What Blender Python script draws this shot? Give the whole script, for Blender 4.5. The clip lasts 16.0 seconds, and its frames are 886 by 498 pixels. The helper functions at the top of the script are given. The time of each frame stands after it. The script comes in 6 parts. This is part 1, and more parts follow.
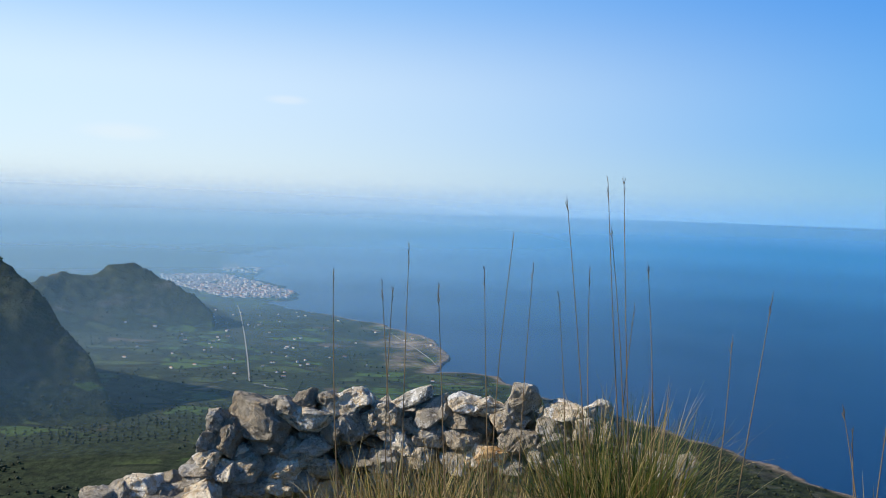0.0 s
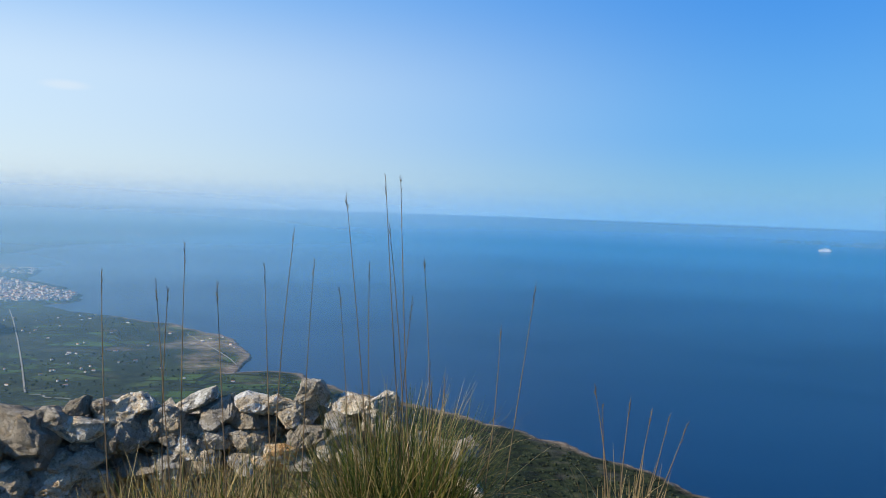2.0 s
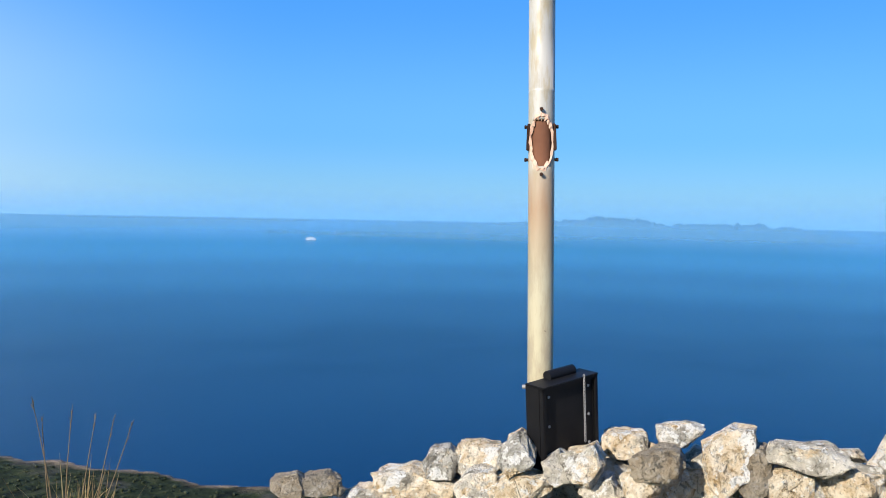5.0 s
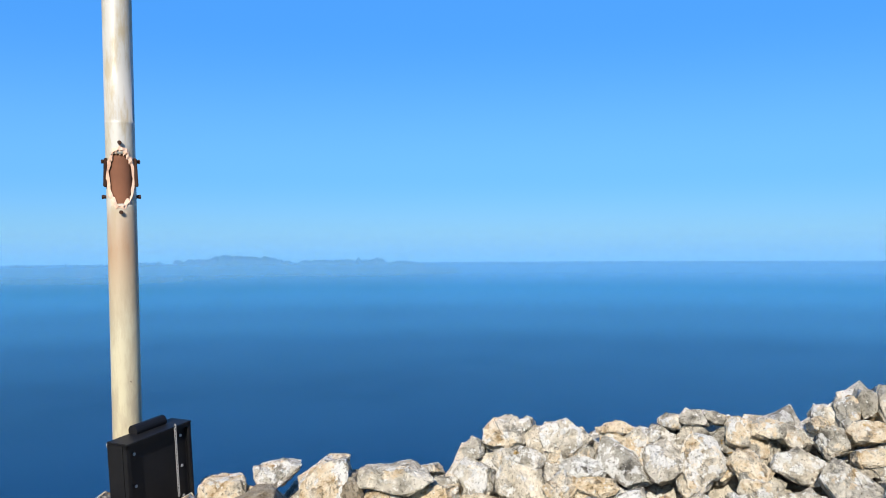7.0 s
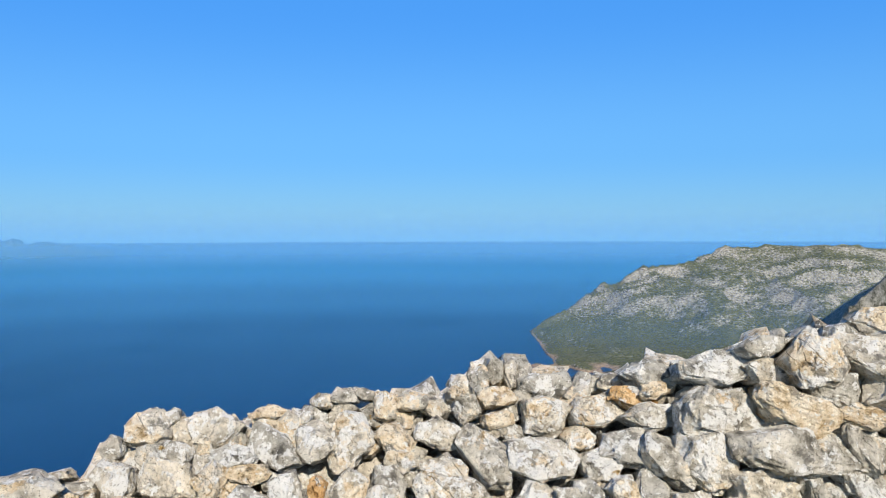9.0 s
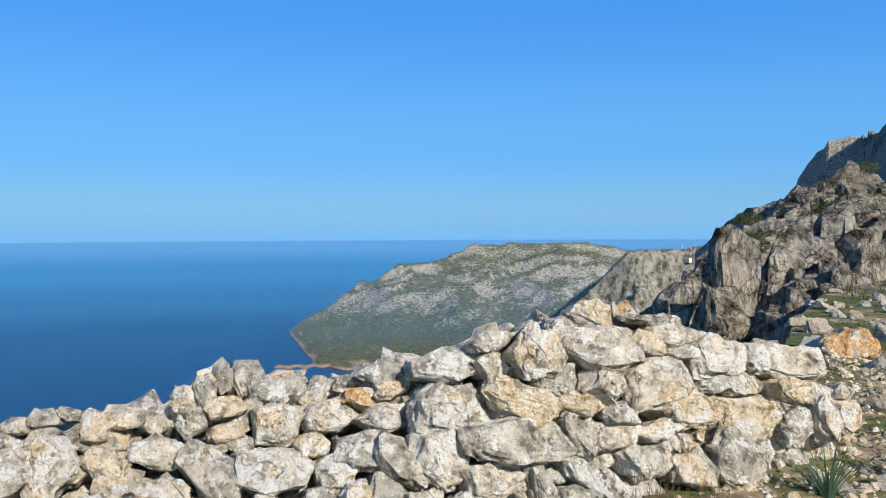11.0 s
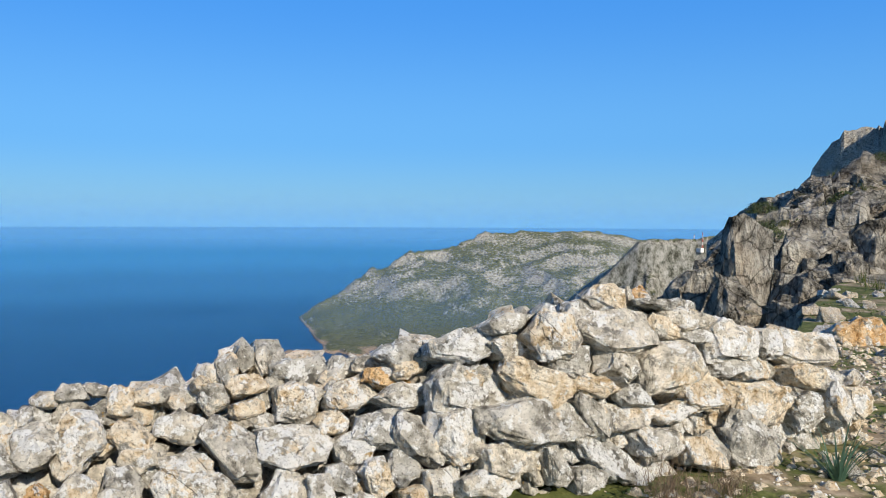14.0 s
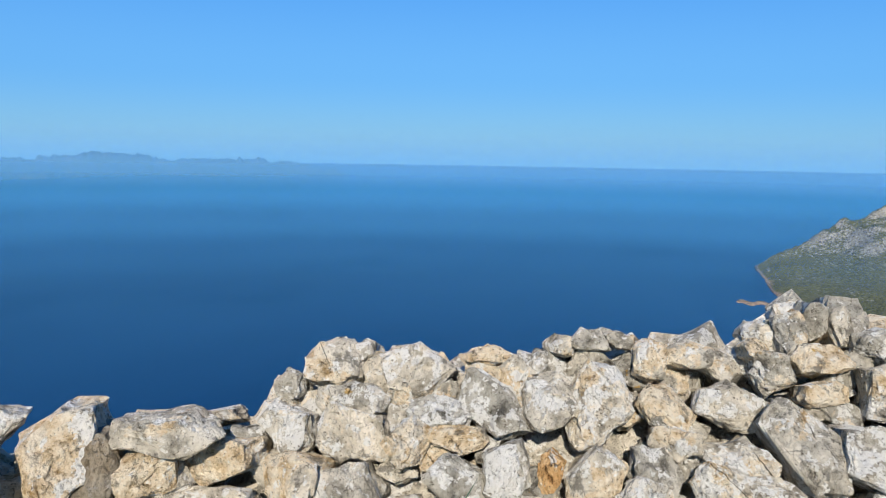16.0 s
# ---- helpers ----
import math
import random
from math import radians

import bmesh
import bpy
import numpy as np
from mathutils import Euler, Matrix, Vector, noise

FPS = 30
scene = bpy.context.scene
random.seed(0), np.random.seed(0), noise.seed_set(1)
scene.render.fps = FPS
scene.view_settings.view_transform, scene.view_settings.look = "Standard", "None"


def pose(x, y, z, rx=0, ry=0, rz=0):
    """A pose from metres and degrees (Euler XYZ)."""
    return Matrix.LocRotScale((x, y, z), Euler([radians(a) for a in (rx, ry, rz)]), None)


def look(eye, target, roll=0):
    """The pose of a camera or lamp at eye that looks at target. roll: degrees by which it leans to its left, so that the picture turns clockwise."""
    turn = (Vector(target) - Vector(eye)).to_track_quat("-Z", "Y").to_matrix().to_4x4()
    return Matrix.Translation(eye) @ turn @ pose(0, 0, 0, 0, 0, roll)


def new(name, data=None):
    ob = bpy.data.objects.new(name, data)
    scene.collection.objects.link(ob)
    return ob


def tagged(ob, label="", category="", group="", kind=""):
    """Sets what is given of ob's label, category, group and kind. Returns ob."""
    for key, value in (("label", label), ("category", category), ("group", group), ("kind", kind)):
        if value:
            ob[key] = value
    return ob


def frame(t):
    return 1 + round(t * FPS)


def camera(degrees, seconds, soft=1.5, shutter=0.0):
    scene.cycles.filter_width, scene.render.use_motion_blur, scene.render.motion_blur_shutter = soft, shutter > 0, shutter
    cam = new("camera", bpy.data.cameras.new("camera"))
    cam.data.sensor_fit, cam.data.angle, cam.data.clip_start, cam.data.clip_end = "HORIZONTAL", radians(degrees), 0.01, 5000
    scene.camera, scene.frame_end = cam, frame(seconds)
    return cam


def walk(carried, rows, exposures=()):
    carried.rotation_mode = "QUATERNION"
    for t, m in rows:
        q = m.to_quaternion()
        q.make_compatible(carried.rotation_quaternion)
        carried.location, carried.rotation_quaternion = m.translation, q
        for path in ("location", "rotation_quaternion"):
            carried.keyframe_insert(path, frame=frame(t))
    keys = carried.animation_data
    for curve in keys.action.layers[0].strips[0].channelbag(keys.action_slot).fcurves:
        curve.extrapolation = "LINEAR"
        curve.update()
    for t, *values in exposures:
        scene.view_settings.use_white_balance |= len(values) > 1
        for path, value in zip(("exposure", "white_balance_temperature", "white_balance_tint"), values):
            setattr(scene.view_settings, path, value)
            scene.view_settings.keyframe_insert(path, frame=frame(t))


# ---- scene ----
cam = camera(58.36, 16.0, soft=1.0)
PATH = [
    (0, look((0.008, -0.002, 1.543), (-0.697, 9.959, 0.995), 1.89)),
    (0.5, look((0.038, -0.034, 1.549), (-0.185, 9.948, 0.994), 2.08)),
    (1, look((0.072, -0.049, 1.556), (0.422, 9.929, 0.993), 2.03)),
    (1.5, look((0.094, -0.036, 1.553), (1.120, 9.896, 1.000), 2.01)),
    (2, look((0.133, -0.083, 1.563), (1.899, 9.746, 1.030), 1.95)),
    (2.5, look((0.167, -0.199, 1.596), (2.765, 9.443, 1.068), 1.69)),
    (3, look((0.198, -0.392, 1.644), (3.656, 8.978, 1.133), 1.62)),
    (3.5, look((0.138, -0.272, 1.615), (4.600, 8.662, 1.096), 1.93)),
    (4, look((0.160, -0.293, 1.610), (5.537, 8.123, 1.094), 1.83)),
    (4.5, look((0.212, -0.352, 1.628), (6.517, 7.394, 1.115), 1.14)),
    (5, look((0.312, -0.451, 1.635), (7.423, 6.565, 1.186), 1.17)),
    (5.2, look((0.311, -0.487, 1.624), (7.750, 6.186, 1.262), 1.57)),
    (7.3, look((0.493, -0.585, 1.640), (10.176, 1.911, 1.663), -0.32)),
    (7.5, look((0.501, -0.588, 1.638), (10.284, 1.483, 1.623), -0.12)),
    (8, look((0.536, -0.590, 1.637), (10.486, 0.400, 1.525), -0.15)),
    (8.5, look((0.548, -0.619, 1.640), (10.546, -0.629, 1.473), -0.23)),
    (9, look((0.559, -0.645, 1.644), (10.511, -1.601, 1.451), -0.14)),
    (9.5, look((0.601, -0.690, 1.646), (10.441, -2.465, 1.453), 0.03)),
    (10, look((0.641, -0.725, 1.643), (10.311, -3.264, 1.463), 0.10)),
    (10.2, look((0.675, -0.750, 1.643), (10.269, -3.565, 1.454), 0.03)),
    (12.3, look((0.705, -0.861, 1.632), (9.346, -5.890, 1.414), -0.73)),
    (12.5, look((0.696, -0.868, 1.633), (9.295, -5.969, 1.417), -0.79)),
    (13, look((0.691, -0.880, 1.628), (9.236, -6.071, 1.429), -0.66)),
    (13.5, look((0.669, -0.866, 1.628), (9.361, -5.808, 1.502), -0.06)),
    (14, look((0.650, -0.758, 1.617), (9.913, -4.505, 1.245), 0.27)),
    (14.5, look((0.754, -0.637, 1.543), (10.501, -2.691, 0.656), 0.12)),
    (15, look((1.025, -0.628, 1.501), (10.963, -0.983, 0.454), -0.13)),
    (15.5, look((1.423, -0.612, 1.487), (11.339, 0.272, 0.541), 0.33)),
    (16, look((1.803, -0.467, 1.465), (11.589, 1.240, 0.313), 0.95)),
]
walk(cam, PATH, exposures=[(0.0, 0.52, 6300, 10), (1.0, 0.48, 6300, 10), (2.0, 0.47, 6300, 10), (3.5, 0.62, 6300, 10), (5.2, 0.75, 6300, 10), (7.3, 0.73, 6300, 10), (9.5, 0.59, 6300, 10), (16.0, 0.54, 6300, 10)])

# ---- light ----
SUN_BEARING, SUN_ELEVATION = radians(-96), radians(29)
world = bpy.data.worlds.new("sky")
scene.world = world
world.use_nodes = True
wn = world.node_tree
sky = wn.nodes.new("ShaderNodeTexSky")
sky.sky_type, sky.sun_disc = "NISHITA", False
sky.sun_elevation, sky.sun_rotation = SUN_ELEVATION, SUN_BEARING
sky.altitude, sky.air_density, sky.dust_density, sky.ozone_density = 300, 1.0, 1.5, 1.5
tint = wn.nodes.new("ShaderNodeMix")
tint.data_type, tint.blend_type = "RGBA", "MULTIPLY"
tint.inputs[0].default_value = 1.0
tint.inputs[7].default_value = (0.55, 1.0, 1.45, 1)
wn.links.new(sky.outputs[0], tint.inputs[6])
# clear winter air: paler towards the horizon, whiter towards the sun
aim = wn.nodes.new("ShaderNodeTexCoord")
split = wn.nodes.new("ShaderNodeSeparateXYZ")
wn.links.new(aim.outputs["Generated"], split.inputs[0])


def sky_ramp(stops):
    r = wn.nodes.new("ShaderNodeValToRGB")
    r.color_ramp.interpolation = "EASE"
    while len(r.color_ramp.elements) < len(stops):
        r.color_ramp.elements.new(0.5)
    for e, (p, c) in zip(r.color_ramp.elements, stops):
        e.position, e.color = p, (*c, 1)
    wn.links.new(split.outputs["Z"], r.inputs["Fac"])
    return r.outputs["Color"]


away = sky_ramp([(0.0, (0.22, 0.46, 0.68)), (0.10, (0.115, 0.36, 0.73)), (0.28, (0.055, 0.27, 0.73)), (0.55, (0.035, 0.18, 0.56)), (1.0, (0.018, 0.10, 0.34))])
sunny = sky_ramp([(0.0, (0.76, 0.84, 0.86)), (0.13, (0.70, 0.82, 0.90)), (0.28, (0.29, 0.54, 0.88)), (0.55, (0.15, 0.33, 0.64)), (1.0, (0.018, 0.10, 0.34))])
facing = wn.nodes.new("ShaderNodeVectorMath")
facing.operation = "DOT_PRODUCT"
wn.links.new(aim.outputs["Generated"], facing.inputs[0])
facing.inputs[1].default_value = (math.sin(radians(-55)), math.cos(radians(-55)), 0)
near_sun = wn.nodes.new("ShaderNodeMapRange")
near_sun.interpolation_type = "SMOOTHSTEP"
wn.links.new(facing.outputs["Value"], near_sun.inputs["Value"])
near_sun.inputs["From Min"].default_value, near_sun.inputs["From Max"].default_value = 0.0, 0.97
air = wn.nodes.new("ShaderNodeMix")
air.data_type = "RGBA"
wn.links.new(near_sun.outputs[0], air.inputs[0])
wn.links.new(away, air.inputs[6])
wn.links.new(sunny, air.inputs[7])
cloud = None
for bearing, height, size in ((-26.2, 4.2, 0.062), (-15.4, 7.0, 0.034)):
    aside = wn.nodes.new("ShaderNodeVectorMath")
    aside.operation = "SUBTRACT"
    wn.links.new(aim.outputs["Generated"], aside.inputs[0])
    flat = math.cos(radians(height))
    aside.inputs[1].default_value = (math.sin(radians(bearing)) * flat, math.cos(radians(bearing)) * flat, math.sin(radians(height)))
    wide = wn.nodes.new("ShaderNodeVectorMath")
    wide.operation = "MULTIPLY"
    wide.inputs[1].default_value = (1, 1, 4.5)
    wn.links.new(aside.outputs[0], wide.inputs[0])
    away_by = wn.nodes.new("ShaderNodeVectorMath")
    away_by.operation = "LENGTH"
    wn.links.new(wide.outputs[0], away_by.inputs[0])
    puff = wn.nodes.new("ShaderNodeMapRange")
    puff.interpolation_type = "SMOOTHSTEP"
    wn.links.new(away_by.outputs["Value"], puff.inputs["Value"])
    for key, val in (("From Min", size * 0.2), ("From Max", size), ("To Min", 0.45), ("To Max", 0.0)):
        puff.inputs[key].default_value = val
    veil = wn.nodes.new("ShaderNodeMix")
    veil.data_type = "RGBA"
    wn.links.new(puff.outputs[0], veil.inputs[0])
    wn.links.new((cloud or air).outputs[2], veil.inputs[6])
    veil.inputs[7].default_value = (0.85, 0.86, 0.84, 1)
    cloud = veil
lift = wn.nodes.new("ShaderNodeMix")
lift.data_type, lift.blend_type = "RGBA", "MULTIPLY"
lift.inputs[0].default_value = 1.0
lift.inputs[7].default_value = (10, 10, 10, 1)
wn.links.new(cloud.outputs[2], lift.inputs[6])
even = wn.nodes.new("ShaderNodeMix")
even.data_type = "RGBA"
even.inputs[0].default_value = 0.8
wn.links.new(tint.outputs[2], even.inputs[6])
wn.links.new(lift.outputs[2], even.inputs[7])
wn.links.new(even.outputs[2], wn.nodes["Background"].inputs[0])
wn.nodes["Background"].inputs[1].default_value = 0.08
sun = new("sun", bpy.data.lights.new("sun", "SUN"))
sun.data.energy, sun.data.angle, sun.data.color = 5.0, radians(0.5), (1.0, 0.89, 0.74)
toward = Vector((math.sin(SUN_BEARING) * math.cos(SUN_ELEVATION), math.cos(SUN_BEARING) * math.cos(SUN_ELEVATION), math.sin(SUN_ELEVATION)))
sun.matrix_world = look(toward * 50, (0, 0, 0))

# ---- helpers of this place ----
SEA = -300.0
EYE = 1.6


def hashed(i, j, seed):
    h = (i.astype(np.int64) * 374761393 + j.astype(np.int64) * 668265263 + seed * 982451653) & 0x7FFFFFFF
    h = ((h ^ (h >> 13)) * 1274126177) & 0x7FFFFFFF
    return ((h ^ (h >> 16)) & 0xFFFF) / 65535.0


def value_noise(x, y, seed=0):
    i, j = np.floor(x), np.floor(y)
    u, v = x - i, y - j
    u, v = u * u * (3 - 2 * u), v * v * (3 - 2 * v)
    a, b = hashed(i, j, seed), hashed(i + 1, j, seed)
    c, d = hashed(i, j + 1, seed), hashed(i + 1, j + 1, seed)
    return (a * (1 - u) + b * u) * (1 - v) + (c * (1 - u) + d * u) * v - 0.5


def fbm(x, y, size, octaves=4, seed=0, gain=0.5):
    total, amp, f = np.zeros_like(x), 1.0, 1.0 / size
    for k in range(octaves):
        total += amp * value_noise(x * f + 17.3 * k, y * f - 9.1 * k, seed + k)
        amp, f = amp * gain, f * 2.03
    return total


def ridged(x, y, size, octaves=4, seed=0):
    total, amp, f = np.zeros_like(x), 1.0, 1.0 / size
    for k in range(octaves):
        total += amp * (0.5 - 2 * np.abs(value_noise(x * f + 5.7 * k, y * f + 3.3 * k, seed + k)))
        amp, f = amp * 0.55, f * 2.1
    return total


def smooth(a, b, x):
    t = np.clip((x - a) / (b - a), 0, 1)
    return t * t * (3 - 2 * t)


FAR_F = np.linspace(2000, 4900, 500)
FAR_R = (EYE - SEA) * FAR_F / (EYE - SEA - 2.996e-5 * (FAR_F - 2000) ** 2)


def far_scale(r):
    """Beyond 2 km the distances are drawn together, seen from the summit, so that the horizon lies at 4.9 km."""
    r = np.maximum(r, 1.0)
    return np.where(r > 2000, np.interp(r, FAR_R, FAR_F) / r, 1.0)


def settle(x, y, z):
    """True place of the landscape to its place in the scene."""
    k = far_scale(np.hypot(x, y))
    return x * k, y * k, EYE + (z - EYE) * k


def polar(b, r):
    return r * np.sin(np.radians(b)), r * np.cos(np.radians(b))


def mesh_object(name, verts, faces, material=None, parent=None):
    me = bpy.data.meshes.new(name)
    me.from_pydata([tuple(v) for v in verts], [], [tuple(f) for f in faces])
    if material:
        me.materials.append(material)
    ob = new(name, me)
    if parent:
        ob.parent = parent
    return ob


def grid_object(name, x, y, z, material):
    """A sheet from 2D arrays."""
    n, m = x.shape
    idx = np.arange(n * m).reshape(n, m)
    quads = np.stack([idx[:-1, :-1], idx[1:, :-1], idx[1:, 1:], idx[:-1, 1:]], -1).reshape(-1, 4)
    me = bpy.data.meshes.new(name)
    me.vertices.add(n * m)
    me.vertices.foreach_set("co", np.stack([x, y, z], -1).astype(np.float32).ravel())
    me.loops.add(quads.size)
    me.loops.foreach_set("vertex_index", quads.astype(np.int32).ravel())
    me.polygons.add(len(quads))
    me.polygons.foreach_set("loop_start", np.arange(0, quads.size, 4, dtype=np.int32))
    me.polygons.foreach_set("loop_total", np.full(len(quads), 4, dtype=np.int32))
    me.update()
    me.materials.append(material)
    return new(name, me), quads


def part(name, bm, material, parent, label=""):
    me = bpy.data.meshes.new(name)
    bm.to_mesh(me)
    bm.free()
    if material:
        me.materials.append(material)
    ob = new(name, me)
    ob.parent = parent
    if label:
        tagged(ob, label)
    return ob


# ---- materials ----
def material(name, rough=0.9, metal=0.0):
    m = bpy.data.materials.new(name)
    m.use_nodes = True
    b = m.node_tree.nodes["Principled BSDF"]
    b.inputs["Roughness"].default_value, b.inputs["Metallic"].default_value = rough, metal
    if rough >= 0.85:
        b.inputs["Specular IOR Level"].default_value = 0.12
    return m, m.node_tree, b


def node(tree, kind, **inputs):
    n = tree.nodes.new(kind)
    for k, v in inputs.items():
        n.inputs[k.replace("_", " ")].default_value = v
    return n


def coords(tree, scale=1.0, which="Object"):
    tc = tree.nodes.new("ShaderNodeTexCoord")
    if isinstance(scale, (int, float)):
        scale = (scale, scale, scale)
    mp = tree.nodes.new("ShaderNodeMapping")
    mp.inputs["Scale"].default_value = scale
    tree.links.new(tc.outputs[which], mp.inputs["Vector"])
    return mp.outputs["Vector"]


def noise_node(tree, vec, scale, detail=5.0, rough=0.55):
    n = node(tree, "ShaderNodeTexNoise", Scale=scale, Detail=detail, Roughness=rough)
    tree.links.new(vec, n.inputs["Vector"])
    return n.outputs["Fac"]


def ramp(tree, fac, stops):
    r = tree.nodes.new("ShaderNodeValToRGB")
    els = r.color_ramp.elements
    while len(els) < len(stops):
        els.new(0.5)
    for e, (p, c) in zip(els, stops):
        e.position, e.color = p, (*c, 1) if len(c) == 3 else c
    tree.links.new(fac, r.inputs["Fac"])
    return r.outputs["Color"]


def mix(tree, fac, a, b, kind="MIX"):
    n = tree.nodes.new("ShaderNodeMix")
    n.data_type, n.blend_type = "RGBA", kind
    for sock, val in ((n.inputs[0], fac), (n.inputs[6], a), (n.inputs[7], b)):
        if isinstance(val, (int, float)):
            sock.default_value = val
        elif isinstance(val, tuple):
            sock.default_value = (*val, 1)
        else:
            tree.links.new(val, sock)
    return n.outputs[2]


def math_node(tree, op, a, b=0.0):
    n = tree.nodes.new("ShaderNodeMath")
    n.operation = op
    for sock, val in ((n.inputs[0], a), (n.inputs[1], b)):
        if isinstance(val, (int, float)):
            sock.default_value = val
        else:
            tree.links.new(val, sock)
    return n.outputs[0]


def bump(tree, bsdf, height, strength, distance):
    n = node(tree, "ShaderNodeBump", Strength=strength, Distance=distance)
    tree.links.new(height, n.inputs["Height"])
    tree.links.new(n.outputs["Normal"], bsdf.inputs["Normal"])


def sea_material():
    m, t, b = material("sea_water", 0.2)
    wind = noise_node(t, coords(t, (0.0009, 0.0011, 0.0)), 1.0, 3, 0.55)
    streak = ramp(t, wind, [(0.3, (0, 0, 0)), (0.7, (1, 1, 1))])
    depth = noise_node(t, coords(t, 0.0012), 1.0, 3)
    col = mix(t, math_node(t, "MULTIPLY", math_node(t, "ADD", depth, streak), 0.5), (0.0008, 0.018, 0.056), (0.0012, 0.026, 0.075))
    t.links.new(col, b.inputs["Base Color"])
    b.inputs["IOR"].default_value = 1.33
    b.inputs["Roughness"].default_value = 0.3
    t.links.new(ramp(t, wind, [(0.36, (0.30, 0.30, 0.30)), (0.46, (0.45, 0.45, 0.45)), (0.62, (0.54, 0.54, 0.54))]), b.inputs["Specular IOR Level"])
    return m


def hill_material():
    """Pale limestone outcrops breaking through low grey-green scrub; bare rock where it is steep and along the crests."""
    m, t, b = material("limestone_scrub")
    v = coords(t)
    big = noise_node(t, v, 0.009, 5, 0.6)
    mid = noise_node(t, coords(t, (1, 1, 2.2)), 0.075, 9, 0.8)
    fine = noise_node(t, v, 0.16, 8, 0.8)
    geo = t.nodes.new("ShaderNodeNewGeometry")
    sep, pos = t.nodes.new("ShaderNodeSeparateXYZ"), t.nodes.new("ShaderNodeSeparateXYZ")
    t.links.new(geo.outputs["Normal"], sep.inputs[0])
    t.links.new(geo.outputs["Position"], pos.inputs[0])
    high = t.nodes.new("ShaderNodeMapRange")
    t.links.new(pos.outputs["Z"], high.inputs["Value"])
    for key, val in (("From Min", -290.0), ("From Max", -40.0), ("To Min", -0.012), ("To Max", 0.018)):
        high.inputs[key].default_value = val
    steep = t.nodes.new("ShaderNodeMapRange")
    t.links.new(sep.outputs["Z"], steep.inputs["Value"])
    for key, val in (("From Min", 0.55), ("From Max", 0.97), ("To Min", 0.28), ("To Max", -0.01)):
        steep.inputs[key].default_value = val
    rock = ramp(t, fine, [(0.40, (0.05, 0.046, 0.034)), (0.47, (0.20, 0.188, 0.152)), (0.57, (0.44, 0.415, 0.35))])
    cliff = noise_node(t, coords(t, (1, 1, 0.5)), 0.10, 8, 0.75)
    bands = ramp(t, cliff, [(0.40, (0.05, 0.05, 0.036)), (0.48, (0.17, 0.168, 0.135)), (0.60, (0.38, 0.365, 0.32))])
    sheer = ramp(t, sep.outputs["Z"], [(0.55, (1, 1, 1)), (0.80, (0, 0, 0))])
    rock = mix(t, sheer, rock, bands)
    warm = ramp(t, noise_node(t, v, 0.009, 4, 0.6), [(0.60, (0, 0, 0)), (0.70, (1, 1, 1))])
    rock = mix(t, math_node(t, "MULTIPLY", warm, 0.12), rock, (0.34, 0.25, 0.17))
    scrub = ramp(t, fine, [(0.40, (0.026, 0.032, 0.012)), (0.48, (0.092, 0.098, 0.042)), (0.60, (0.18, 0.17, 0.088))])
    bare = math_node(t, "ADD", math_node(t, "MULTIPLY", mid, 0.8), math_node(t, "MULTIPLY", big, 0.2))
    bare = math_node(t, "ADD", bare, math_node(t, "ADD", high.outputs[0], steep.outputs[0]))
    cover = ramp(t, bare, [(0.525, (0, 0, 0)), (0.60, (1, 1, 1))])
    beach = t.nodes.new("ShaderNodeMapRange")
    t.links.new(math_node(t, "ADD", pos.outputs["Z"], math_node(t, "MULTIPLY", mid, 9.0)), beach.inputs["Value"])
    for key, val in (("From Min", -292.5), ("From Max", -290.0), ("To Min", 1.0), ("To Max", 0.0)):
        beach.inputs[key].default_value = val
    col = mix(t, beach.outputs[0], mix(t, cover, scrub, rock), ramp(t, fine, [(0.35, (0.16, 0.11, 0.07)), (0.6, (0.42, 0.32, 0.22))]))
    t.links.new(col, b.inputs["Base Color"])
    bump(t, b, math_node(t, "ADD", mid, math_node(t, "MULTIPLY", fine, 0.7)), 1.0, 5.0)
    return m


def rocky_shore(t, wv, col):
    """Tan rock and sand along the waterline."""
    geo = t.nodes.new("ShaderNodeNewGeometry")
    sep = t.nodes.new("ShaderNodeSeparateXYZ")
    t.links.new(geo.outputs["Position"], sep.inputs[0])
    lift = math_node(t, "ADD", sep.outputs["Z"], math_node(t, "MULTIPLY", noise_node(t, wv, 0.03, 4), 3.0))
    shore = t.nodes.new("ShaderNodeMapRange")
    t.links.new(lift, shore.inputs["Value"])
    for key, val in (("From Min", -294.4), ("From Max", -292.6), ("To Min", 1.0), ("To Max", 0.0)):
        shore.inputs[key].default_value = val
    col = mix(t, shore.outputs[0], col, ramp(t, noise_node(t, wv, 0.1, 4), [(0.35, (0.15, 0.11, 0.075)), (0.65, (0.34, 0.26, 0.18))]))
    return col


